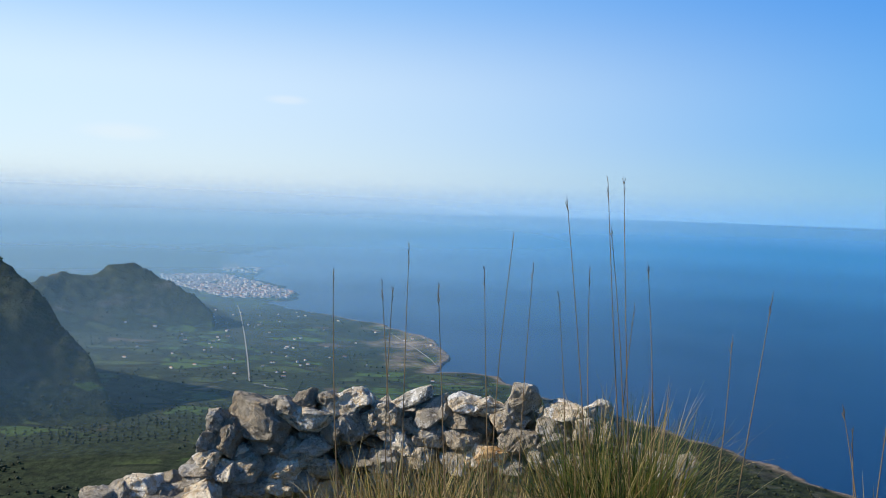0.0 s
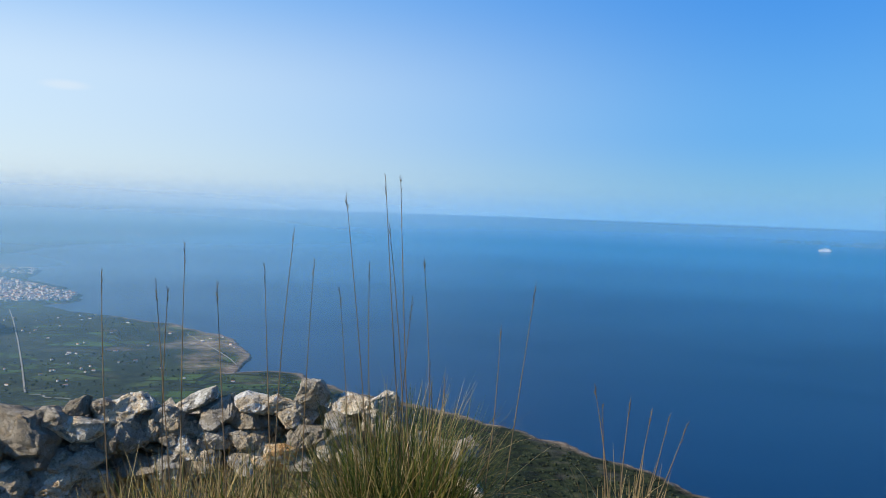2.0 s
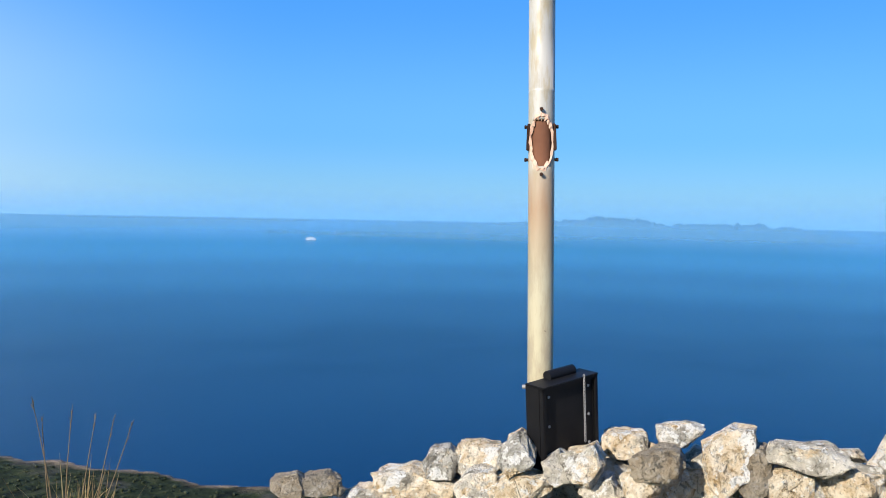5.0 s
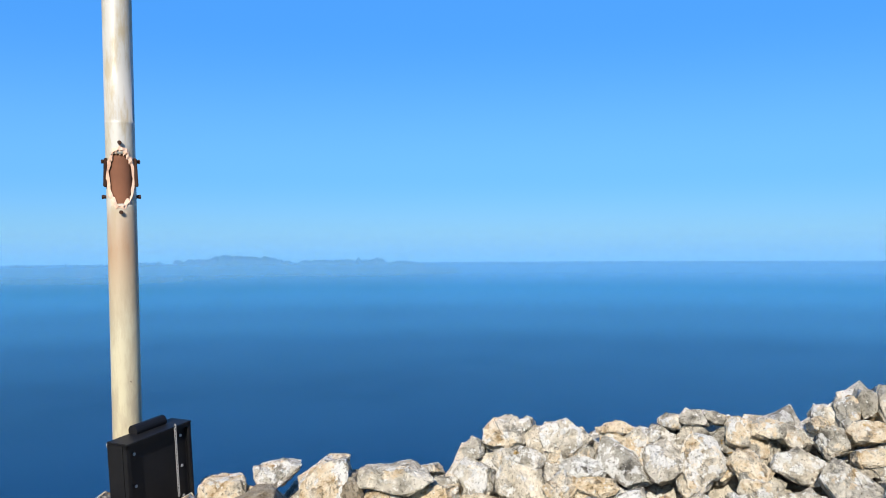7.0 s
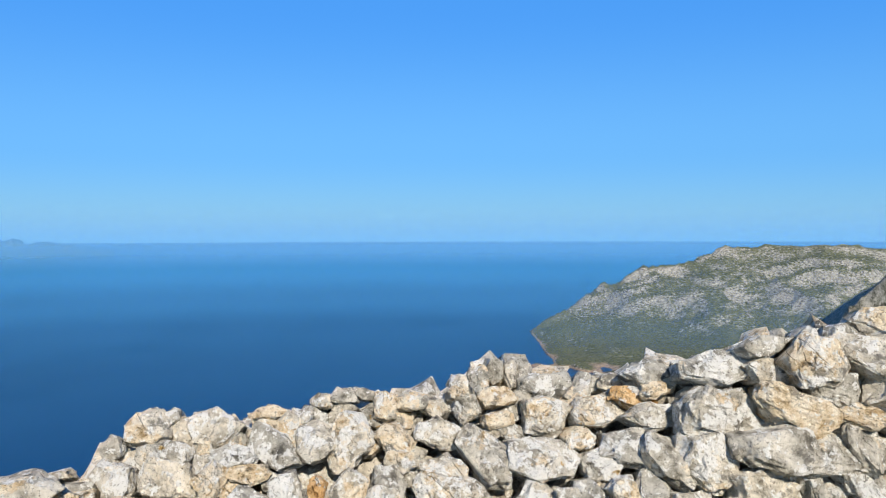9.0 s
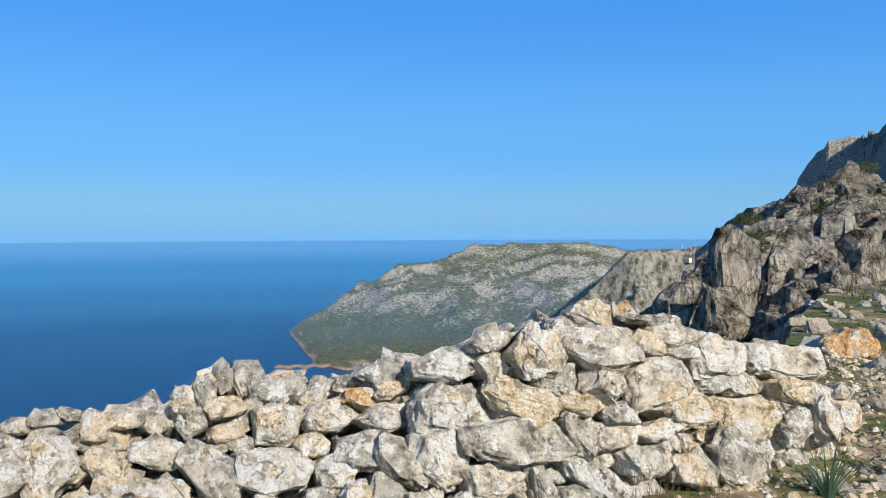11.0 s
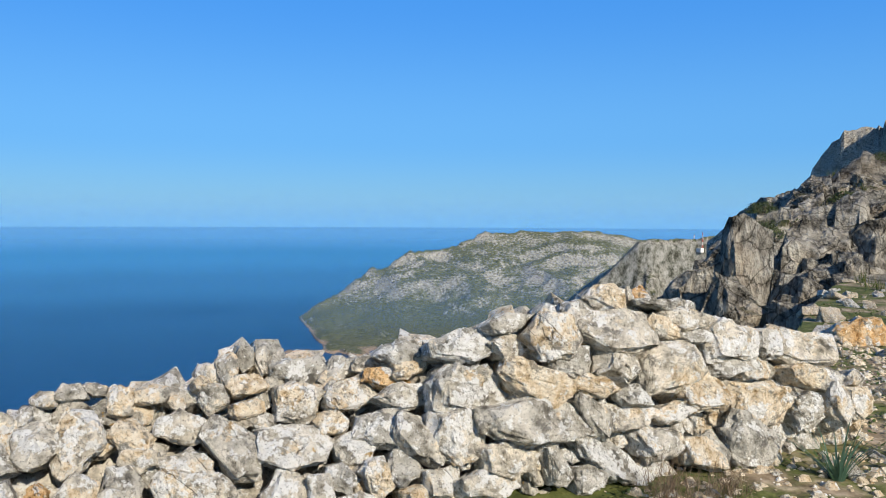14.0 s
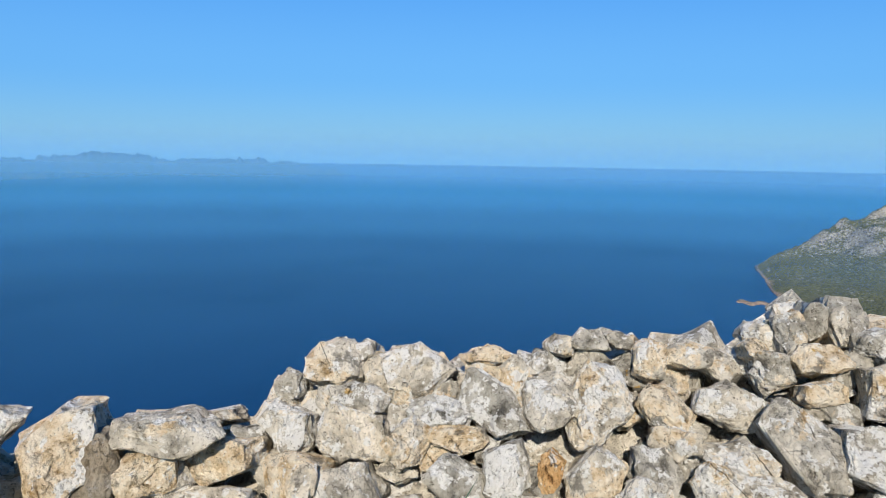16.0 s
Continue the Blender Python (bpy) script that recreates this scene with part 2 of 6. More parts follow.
def plain_material():
    """Coastal plain: fields in strips, scrub and pinewood."""
    m, t, b = material("coastal_plain")
    v = coords(t, (0.009, 0.021, 0.0))
    cells = node(t, "ShaderNodeTexVoronoi", Scale=1.0, Randomness=0.8)
    cells.distance = "CHEBYCHEV"
    t.links.new(v, cells.inputs["Vector"])
    field = ramp(t, cells.outputs["Color"], [(0.0, (0.034, 0.040, 0.019)), (0.22, (0.056, 0.074, 0.024)), (0.34, (0.036, 0.043, 0.020)), (0.41, (0.062, 0.098, 0.024)), (0.47, (0.048, 0.062, 0.023)), (0.52, (0.088, 0.066, 0.042)), (0.58, (0.040, 0.048, 0.022)), (0.65, (0.054, 0.088, 0.023)), (0.74, (0.044, 0.047, 0.025))])
    field.node.color_ramp.interpolation = "CONSTANT"
    wv = coords(t)
    patch = noise_node(t, wv, 0.005, 5, 0.6)
    wood = ramp(t, noise_node(t, wv, 0.08, 4), [(0.35, (0.010, 0.016, 0.007)), (0.65, (0.030, 0.042, 0.017))])
    woods = ramp(t, patch, [(0.53, (0, 0, 0)), (0.57, (1, 1, 1))])
    edge = node(t, "ShaderNodeTexVoronoi", Scale=1.0, Randomness=0.8)
    edge.feature = "DISTANCE_TO_EDGE"
    t.links.new(v, edge.inputs["Vector"])
    field = mix(t, ramp(t, edge.outputs["Distance"], [(0.05, (1, 1, 1)), (0.08, (0, 0, 0))]), field, (0.014, 0.020, 0.009))
    scrubby = ramp(t, noise_node(t, wv, 0.022, 8, 0.72), [(0.45, (1, 1, 1)), (0.52, (0, 0, 0))])
    field = mix(t, scrubby, field, wood)
    col = mix(t, woods, field, wood)
    col = rocky_shore(t, wv, col)
    t.links.new(col, b.inputs["Base Color"])
    bump(t, b, noise_node(t, wv, 0.12, 4), 0.8, 3.0)
    return m


def shaded_wood_material():
    """Pinewood and scrub on the inland hills, darkened: the slopes' shade is put into the colour."""
    m, t, b = material("shaded_wooded_hill")
    v = coords(t)
    f = noise_node(t, v, 0.05, 6, 0.65)
    g = noise_node(t, v, 0.012, 4, 0.6)
    wood = ramp(t, f, [(0.35, (0.006, 0.009, 0.005)), (0.55, (0.022, 0.031, 0.012)), (0.7, (0.06, 0.062, 0.03))])
    rock = ramp(t, f, [(0.3, (0.03, 0.03, 0.025)), (0.7, (0.085, 0.08, 0.068))])
    t.links.new(rocky_shore(t, v, mix(t, ramp(t, g, [(0.54, (0, 0, 0)), (0.68, (1, 1, 1))]), wood, rock)), b.inputs["Base Color"])
    bump(t, b, f, 1.0, 8.0)
    return m


def summit_material():
    """Thin soil, moss, gravel and grass of the summit."""
    m, t, b = material("summit_ground")
    v = coords(t)
    a = noise_node(t, v, 1.3, 6, 0.65)
    g = noise_node(t, v, 9.0, 5, 0.6)
    soil = ramp(t, g, [(0.3, (0.12, 0.085, 0.05)), (0.5, (0.25, 0.19, 0.12)), (0.72, (0.45, 0.37, 0.265))])
    moss = ramp(t, g, [(0.3, (0.04, 0.05, 0.014)), (0.6, (0.11, 0.12, 0.035)), (0.8, (0.22, 0.20, 0.085))])
    t.links.new(mix(t, ramp(t, a, [(0.43, (0, 0, 0)), (0.54, (1, 1, 1))]), soil, moss), b.inputs["Base Color"])
    bump(t, b, g, 1.0, 0.03)
    return m


def crag_material():
    """Weathered limestone cliff: grey crust, tan breaks, dark cracks and dry grass on its ledges."""
    m, t, b = material("weathered_crag")
    v = coords(t)
    a = noise_node(t, v, 0.35, 7, 0.62)
    f = noise_node(t, v, 2.2, 8, 0.68)
    wide = noise_node(t, v, 0.07, 8, 0.7)
    streak = noise_node(t, coords(t, (0.7, 0.7, 1.1)), 1.1, 8, 0.70)
    geo = t.nodes.new("ShaderNodeNewGeometry")
    sep = t.nodes.new("ShaderNodeSeparateXYZ")
    t.links.new(geo.outputs["Normal"], sep.inputs[0])
    rock = ramp(t, f, [(0.35, (0.045, 0.04, 0.033)), (0.42, (0.20, 0.183, 0.15)), (0.51, (0.37, 0.34, 0.28)), (0.62, (0.54, 0.505, 0.425))])
    tan = ramp(t, f, [(0.3, (0.12, 0.075, 0.035)), (0.5, (0.30, 0.22, 0.13)), (0.7, (0.44, 0.34, 0.22))])
    rock = mix(t, math_node(t, "MULTIPLY", ramp(t, a, [(0.50, (0, 0, 0)), (0.62, (1, 1, 1))]), 0.4), rock, tan)
    dark = math_node(t, "MULTIPLY", ramp(t, streak, [(0.36, (0.25, 0.25, 0.25)), (0.46, (1, 1, 1))]), ramp(t, wide, [(0.34, (0.4, 0.4, 0.4)), (0.50, (1, 1, 1))]))
    rock = mix(t, 1.0, rock, dark, "MULTIPLY")
    gap = node(t, "ShaderNodeTexVoronoi", Scale=1.5, Randomness=1.0)
    gap.feature = "DISTANCE_TO_EDGE"
    warp = t.nodes.new("ShaderNodeVectorMath")
    warp.operation = "MULTIPLY_ADD"
    warp.inputs[1].default_value = (1.2, 1.2, 1.2)
    t.links.new(a, warp.inputs[0])
    t.links.new(coords(t, (0.8, 0.8, 1.25)), warp.inputs[2])
    t.links.new(warp.outputs[0], gap.inputs["Vector"])
    split = ramp(t, gap.outputs["Distance"], [(0.0, (0.16, 0.145, 0.12)), (0.035, (1, 1, 1))])
    rock = mix(t, 0.85, rock, split, "MULTIPLY")
    grass = ramp(t, f, [(0.3, (0.03, 0.038, 0.012)), (0.5, (0.085, 0.085, 0.032)), (0.7, (0.17, 0.145, 0.07))])
    cover = math_node(t, "MULTIPLY", ramp(t, sep.outputs["Z"], [(0.62, (0, 0, 0)), (0.85, (1, 1, 1))]), ramp(t, math_node(t, "ADD", math_node(t, "MULTIPLY", wide, 0.5), math_node(t, "MULTIPLY", a, 0.5)), [(0.51, (0, 0, 0)), (0.555, (1, 1, 1))]))
    t.links.new(mix(t, cover, rock, grass), b.inputs["Base Color"])
    bump(t, b, math_node(t, "ADD", math_node(t, "ADD", math_node(t, "MULTIPLY", a, 2.0), math_node(t, "MULTIPLY", streak, 1.5)), math_node(t, "ADD", f, math_node(t, "MULTIPLY", wide, 6.0))), 1.0, 0.5)
    return m


def haze_sheet_material(name, amount, extra, foot, rise, base, top, tone_away, tone_sunward):
    """A see-through sheet with haze put into its colour, lit as if facing up; it sets in softly over the water, thins
    out upwards and is thicker and paler towards the sun.
    """
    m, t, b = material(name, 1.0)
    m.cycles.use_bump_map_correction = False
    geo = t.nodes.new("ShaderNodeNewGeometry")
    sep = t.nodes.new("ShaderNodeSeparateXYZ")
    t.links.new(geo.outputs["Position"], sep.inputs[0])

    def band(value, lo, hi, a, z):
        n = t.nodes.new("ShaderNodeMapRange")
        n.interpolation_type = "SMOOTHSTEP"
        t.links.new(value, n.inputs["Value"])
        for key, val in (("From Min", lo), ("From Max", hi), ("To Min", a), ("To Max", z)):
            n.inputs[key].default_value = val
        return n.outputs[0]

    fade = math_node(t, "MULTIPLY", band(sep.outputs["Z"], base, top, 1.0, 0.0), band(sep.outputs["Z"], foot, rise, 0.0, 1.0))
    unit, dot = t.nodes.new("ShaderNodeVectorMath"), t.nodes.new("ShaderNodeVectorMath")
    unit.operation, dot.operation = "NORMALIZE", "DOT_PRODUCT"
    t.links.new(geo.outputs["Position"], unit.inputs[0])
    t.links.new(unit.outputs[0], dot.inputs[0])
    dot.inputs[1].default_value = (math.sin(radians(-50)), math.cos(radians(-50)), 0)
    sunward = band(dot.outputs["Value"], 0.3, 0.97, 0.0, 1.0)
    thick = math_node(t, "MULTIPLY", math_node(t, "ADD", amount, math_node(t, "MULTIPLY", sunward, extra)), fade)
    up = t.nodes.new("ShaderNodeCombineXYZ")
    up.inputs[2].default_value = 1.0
    clear, haze_paint, all_ = t.nodes.new("ShaderNodeBsdfTransparent"), t.nodes.new("ShaderNodeBsdfDiffuse"), t.nodes.new("ShaderNodeMixShader")
    t.links.new(mix(t, sunward, tone_away, tone_sunward), haze_paint.inputs["Color"])
    t.links.new(up.outputs[0], haze_paint.inputs["Normal"])
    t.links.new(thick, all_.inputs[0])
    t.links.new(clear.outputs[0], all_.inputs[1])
    t.links.new(haze_paint.outputs[0], all_.inputs[2])
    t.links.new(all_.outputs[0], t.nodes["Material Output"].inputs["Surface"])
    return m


SEA_M, HILL_M, PLAIN_M, SUMMIT_M, CRAG_M, WOOD_M = sea_material(), hill_material(), plain_material(), summit_material(), crag_material(), shaded_wood_material()

# ---- the land ----
# Coast of the bay as bearing and true distance from the summit.
COAST = [(40, 860), (30.2, 892), (25, 950), (22.3, 979), (20, 1015), (16.8, 1064), (12.5, 1112), (10, 1152), (6, 1225), (3.5, 1283), (1.3, 1345), (0.2, 1401), (-2, 1420), (-4.7, 1400), (-3.9, 1455), (-2.9, 1525), (-3.4, 1610), (-4.3, 1740), (-7, 1890), (-11.4, 2104), (-15.1, 2240),
         (-16.5, 2350), (-14.7, 2450), (-14.3, 2610), (-15.6, 2700), (-15.2, 2800), (-17.6, 3080), (-16.6, 3450), (-18, 3650), (-19.9, 4150), (-17, 4750), (-13.1, 5400), (-6.5, 7000), (1.8, 10300), (8.6, 12000), (18, 12300), (26, 13600), (32, 17000), (36, 24000)]


def coast_distance(x, y):
    """Metres inland (positive) of the bay's shore."""
    pts = np.array([polar(b, r) for b, r in COAST] + [polar(37, 29000), polar(0, 29500), polar(-60, 29500), polar(-100, 3000), polar(-170, 300), polar(60, 300)])
    best, inside = np.full(x.shape, 1e9), np.zeros(x.shape, bool)
    for (ax, ay), (bx, by) in zip(pts, np.roll(pts, -1, 0)):
        dx, dy = bx - ax, by - ay
        k = np.clip(((x - ax) * dx + (y - ay) * dy) / (dx * dx + dy * dy), 0, 1)
        best = np.minimum(best, np.hypot(x - ax - k * dx, y - ay - k * dy))
        inside ^= ((ay > y) != (by > y)) & (x < dx * (y - ay) / (dy if dy else 1e-9) + ax)
    return np.where(inside, best, -best)


def ridge(b, r, line, near, far, cliff=0.0, crest=20.0):
    """A ridge across the view: line of (bearing, distance, elevation of its crest in degrees); slopes towards and away from the summit."""
    bs = [p[0] for p in line]
    rr = np.interp(b, bs, [p[1] for p in line])
    zt = EYE + rr * np.tan(np.radians(np.interp(b, bs, [p[2] for p in line])))
    d = rr - r
    front = np.maximum(d, 0)
    z = zt - near * front - cliff * (1 - np.exp(-front / crest)) - far * np.maximum(-d, 0)
    return np.where((b < bs[0] - 0.01) | (b > bs[-1] + 0.01), -999, z)


def land(b, r):
    x, y = polar(b, r)
    b = np.where(b > 95, b - 0.2, b)
    # summit shelf and the slopes that fall from it
    edge = np.interp(b, [-180, -120, -70, -40, -17.5, -16, 11, 14, 30, 36, 45, 60, 75, 90, 110, 125, 131, 136, 150, 170, 180], [60, 40, 8, 3.2, 3.2, 7.6, 7.4, 3.9, 3.9, 4.3, 4.95, 5.1, 5.1, 5.4, 6.2, 7.4, 7.8, 10, 60, 60, 60])
    fall = np.interp(b, [-180, -100, -40, 30, 100, 128, 132, 140, 180], [0.3, 0.35, 0.62, 0.75, 0.8, 0.5, 0.18, 0.12, 0.3])
    tilt = np.interp(b, [-60, -17, -8, 0, 40, 90, 105, 125, 150, 180], [-0.05, -0.2, -0.18, -0.13, -0.05, 0.02, 0.026, 0.045, 0.045, -0.05])
    over = np.maximum(r - edge, 0)
    z = tilt * np.minimum(np.minimum(r, edge), 8.5) - fall * over * np.clip(over / 1.2, 0, 1) + 0.05 * fbm(x, y, 1.2, 4, 3) + np.clip(over / 40, 0, 1) * 9 * fbm(x, y, 60, 4, 5)
    z = np.maximum(z, SEA - 25)
    # coastal plain
    inland = coast_distance(x, y)
    inland = inland + np.where(r < 3000, 26, 0) * fbm(x, y, 75, 4, 9)
    plain = SEA + np.where(inland > 0, 1.5 + 5 * (1 - np.exp(-np.maximum(inland, 0) / 14)) + 0.012 * np.minimum(inland, 1500), 0.6 * inland) + np.clip(inland / 80, 0, 1) * 5 * fbm(x, y, 240, 4, 8)
    plain = np.maximum(plain, SEA - 25)
    # hills over the plain
    hills = [ridge(b, r, [(-75, 1420, -2.5), (-45, 1360, -3.8), (-36, 1348, -4.2), (-33.3, 1317, -5.3), (-30.6, 1254, -7.7), (-28, 1176, -11.0), (-27, 1130, -13.1), (-25.8, 1082, -15.6)], 0.75, 0.5),
             ridge(b, r, [(-50, 1990, -4.6), (-34.5, 1936, -6.4), (-31.5, 1951, -6.1), (-28.7, 2012, -5.1), (-26.7, 2032, -4.75), (-24.9, 2027, -4.85), (-23.1, 1962, -5.95), (-21.5, 1900, -7.05), (-20.1, 1847, -8.05)], 0.5, 0.4, 0, 60),
             ridge(b, r, [(-70, 3000, -3.6), (-38, 3000, -4.1), (-33.3, 3000, -4.45), (-30.1, 2980, -5.5), (-27.6, 2960, -6.5)], 0.28, 0.4)]
    rough = fbm(x, y, 320, 5, 21) * 70 + ridged(x, y, 120, 4, 31) * 14
    for h in hills:
        plain = np.maximum(plain, h + rough * smooth(0, 120, h - SEA))
    # far coast mountains across the bay
    m1 = ridge(b, r, [(33, 10800, -1.6), (38, 10600, -1.35), (43.8, 10400, -0.95), (46, 10300, -0.75), (47.6, 10200, -0.52), (49, 10200, -0.66), (50.6, 10200, -0.55), (52, 10300, -0.85), (54, 10300, -1.2), (56, 10400, -1.9)], 0.25, 0.4)
    m2 = ridge(b, r, [(40, 13500, -1.0), (52, 13500, -0.7), (55, 13000, -0.5), (57.6, 13000, -0.38), (60.4, 13000, -0.66), (63, 13000, -0.72), (65.6, 13000, -0.52), (68, 13000, -0.7), (70.5, 13000, -0.95), (73, 13000, -1.4)], 0.12, 0.4)
    rough_far = ridged(b * 60, r * 0.1, 40, 4, 41) * 70 + ridged(b * 60, r * 0.1, 150, 3, 43) * 60 + 20
    plain = np.maximum(plain, np.maximum(m1, m2) + rough_far)
    # headland across the cove
    head = ridge(b, r, [(101.3, 2400, -7.5), (101.7, 2440, -7.15), (102.6, 2520, -6.2), (104.8, 2600, -5.05), (106.5, 2650, -4.0), (108.5, 2700, -3.05), (111.7, 2800, -2.2), (113.4, 2850, -1.5), (114.9, 2900, -0.95), (118, 2950, -0.85), (121, 2950, -0.66), (123.3, 2950, -1.0), (125.7, 2950, -1.45), (129, 2950, -1.6), (140, 2950, -1.5)], 0.205, 0.5, 22, 60)
    shore = np.interp(b, [96, 101.1, 101.4, 101.8, 102.3, 102.7, 103.1, 103.6, 104.5, 105.6, 106.8, 107.6, 112, 125, 140], [4000, 4000, 2500, 2330, 2120, 1990, 1880, 1800, 1790, 1745, 1735, 1640, 1480, 1200, 900])
    back = np.interp(b, [96, 101.0, 101.4, 101.9, 103, 140], [1000, 2300, 2440, 2500, 2800, 3600])
    cove = np.minimum(r - shore, back - r) + 45 * fbm(x, y, 110, 4, 66)
    valley = SEA + np.where(cove > 0, 2 + 0.04 * np.minimum(cove, 500) + 0.012 * np.clip(b - 108, 0, 30) * np.minimum(cove, 900) * 0.12, 0.5 * cove)
    rough = ridged(x, y, 210, 5, 51) * 34 + fbm(x, y, 480, 4, 61) * 44 + ridged(x, y, 38, 3, 57) * 6
    shelf = (head - SEA) / 34 + 1.6 * fbm(x, y, 260, 3, 59)
    rough = rough + 13 * (smooth(0.25, 0.6, shelf - np.floor(shelf)) - (shelf - np.floor(shelf))) * smooth(110, 190, head - SEA)
    head = head + rough * smooth(0, 110, head - SEA) * smooth(101.5, 106, b) * np.where(r > 2900, 0.5, 0.5 + 0.5 * smooth(0, 260, np.abs(2870 - r)))
    head = np.where(cove > 0, np.logaddexp(head / 14, (valley + 12 * fbm(x, y, 90, 5, 64)) / 14) * 14, np.maximum(head, valley))
    spit = SEA + 3 - 0.12 * np.abs(r - 1815 - 14 * np.sin(b * 5)) - 12 * np.maximum(100.7 - b, 0) - 12 * np.maximum(b - 104, 0)
    head = np.maximum(np.maximum(head, spit), SEA - 25)
    # cliff-edged spur this side of the cove
    spur = ridge(b, r, [(118.8, 1250, -9.6), (120.5, 1280, -7.6), (121.6, 1300, -6.2), (123.2, 1320, -4.1), (124.6, 1330, -2.6), (125.6, 1330, -1.6), (126.6, 1330, -1.42), (129.5, 1350, -1.15), (131.2, 1350, -0.9), (140, 1380, 0.5)], 0.5, 0.06, 70, 18)
    step = (spur - SEA) / 30 + 1.5 * fbm(x, y, 90, 3, 75)
    spur = spur + 16 * (smooth(0.3, 0.6, step - np.floor(step)) - (step - np.floor(step))) * smooth(0, 25, 1330 - r) + ridged(x, y, 26, 4, 76) * 7 * smooth(0, 30, 1330 - r)
    face = 0.12 + 0.88 * smooth(0, 45, 1325 - r)
    spur = spur + face * (ridged(x, y, 75, 5, 71) * 26 - 8 + value_noise(b * 1.9, r / 160, 72) * 44 + value_noise(b * 7, r / 45, 73) * 16)
    z = np.maximum(np.maximum(z, plain), np.maximum(head, spur))
    # the peak with its shaded wall
    peak = ridge(b, r, [(130.2, 330, -1.6), (131.6, 330, -0.2), (132.4, 330, 0.7), (133.1, 330, 1.25), (133.9, 328, 0.9), (134.5, 318, 0.45), (135.4, 312, 1.7), (136.6, 306, 3.3), (137.5, 300, 4.7), (138.2, 296, 5.4), (140.2, 288, 5.9), (141, 270, 6.6), (144.1, 262, 6.95), (146.1, 262, 6.95), (149.3, 262, 6.2), (156, 262, 4.5), (170, 262, 2)], np.interp(b, [140.5, 142.5], [0.3, 0.26]), 0.15, np.interp(b, [140.6, 142], [24, 0]), 10)
    peak = peak + ridged(x, y, 16, 5, 81) * 3.2 + fbm(x, y, 45, 4, 83) * 5 - 1.5
    z = np.maximum(z, np.where((b > 129) & (r > 60), peak, -999))
    # near crag
    crag = ridge(b, r, [(130.4, 27, -7), (131.4, 28, -4.2), (132.2, 30, -2.0), (133.5, 31, -0.5), (135, 33, 0.6), (136.9, 35, 1.75), (139.7, 38, 3.2), (142.4, 42, 2.7), (145.8, 46, 2.95), (149.3, 48, 2.5), (165, 50, 2)], 0.16, 0.05, 0, 3)
    base = np.interp(b, [129, 132, 134, 136, 140.5, 145, 149.3, 165], [20, 20, 21, 21.5, 22.5, 25, 28, 30])
    step = np.interp(b, [129, 132.6, 133.4, 137, 141, 150, 165], [0.5, 0.6, 2.4, 2.6, 2.3, 1.5, 1.2])
    wobble = fbm(x, y, 5, 4, 91) * 3.2
    crag = crag - step * (1 - smooth(-0.6, 0.7, r - base + wobble)) - np.interp(b, [132.6, 134], [0.3, 1.1]) * (1 - smooth(-0.5, 0.5, r - base - 5 + wobble * 1.3)) + ridged(x, y, 2.2, 5, 95) * 0.5 + fbm(x, y, 7, 4, 97) * 1.0 + 0.45 * np.floor(3 * value_noise(x * 0.8, y * 0.8, 98) + 3 * value_noise(x * 0.31, y * 0.31, 99))
    hollow = smooth(133.2, 133.7, b) * (1 - smooth(135.2, 135.7, b)) * smooth(19.0, 19.6, r) * (1 - smooth(24.5, 26, r))
    crag = crag - 2.4 * hollow
    crag = np.where((b > 128.5) & (r > 12), crag, -999)
    return np.maximum(z, crag)


def bearings():
    fine = np.arange(-36, 154, 0.12)
    coarse = np.arange(154, 324, 2.0)
    return np.concatenate([fine, coarse, [324.0]])


rings = np.unique(np.concatenate([[0.004], np.geomspace(0.3, 12, 46), np.geomspace(12, 60, 105), np.geomspace(60, 420, 56), np.geomspace(420, 1100, 56), np.geomspace(1100, 3000, 150), np.geomspace(3000, 5000, 24), np.geomspace(5000, 29500, 40)]))
B, R = np.meshgrid(bearings(), rings, indexing="ij")
Bw = np.where(B > 180, B - 360, B)
Z = land(Bw, R)
X, Y = polar(B, R)
gx, gy, gz = settle(X, Y, Z)
ground, quads = grid_object("ground", gx, gy, gz, SUMMIT_M)
for m in (CRAG_M, HILL_M, PLAIN_M, WOOD_M):
    ground.data.materials.append(m)
cb = (Bw[:-1, :-1]).ravel()
cr = (R[:-1, :-1]).ravel()
cz = Z[:-1, :-1].ravel()
low = cz - SEA
kind = np.where(cr < 19, 0, np.where((cr < 70) | ((cr < 420) & (cb > 128)), 1, np.where((cb < 4) & (low < 48) & (cr > 500), 3, np.where((cb < 95) & (cr > 700) , 4, 2))))
ground.data.polygons.foreach_set("material_index", kind.astype(np.int32))
ground.data.polygons.foreach_set("use_smooth", (cr > 400))
ground.data.update()
tagged(ground, "rocky limestone summit falling to a green coastal plain", "ground", kind="structure")

sr = np.concatenate([np.geomspace(150, 1990, 40), np.interp(np.linspace(2000, 4900, 110), FAR_F, FAR_R)])
SB, SR = np.meshgrid(np.radians(np.arange(0, 361, 1.5)), sr, indexing="ij")
sx, sy, sz = settle(SR * np.sin(SB), SR * np.cos(SB), np.full(SR.shape, SEA))
sea, _ = grid_object("sea", sx, sy, sz, SEA_M)
sea.data.polygons.foreach_set("use_smooth", np.ones(len(sea.data.polygons), bool))
tagged(sea, "calm deep blue sea with paler wind streaks", "water", kind="structure")

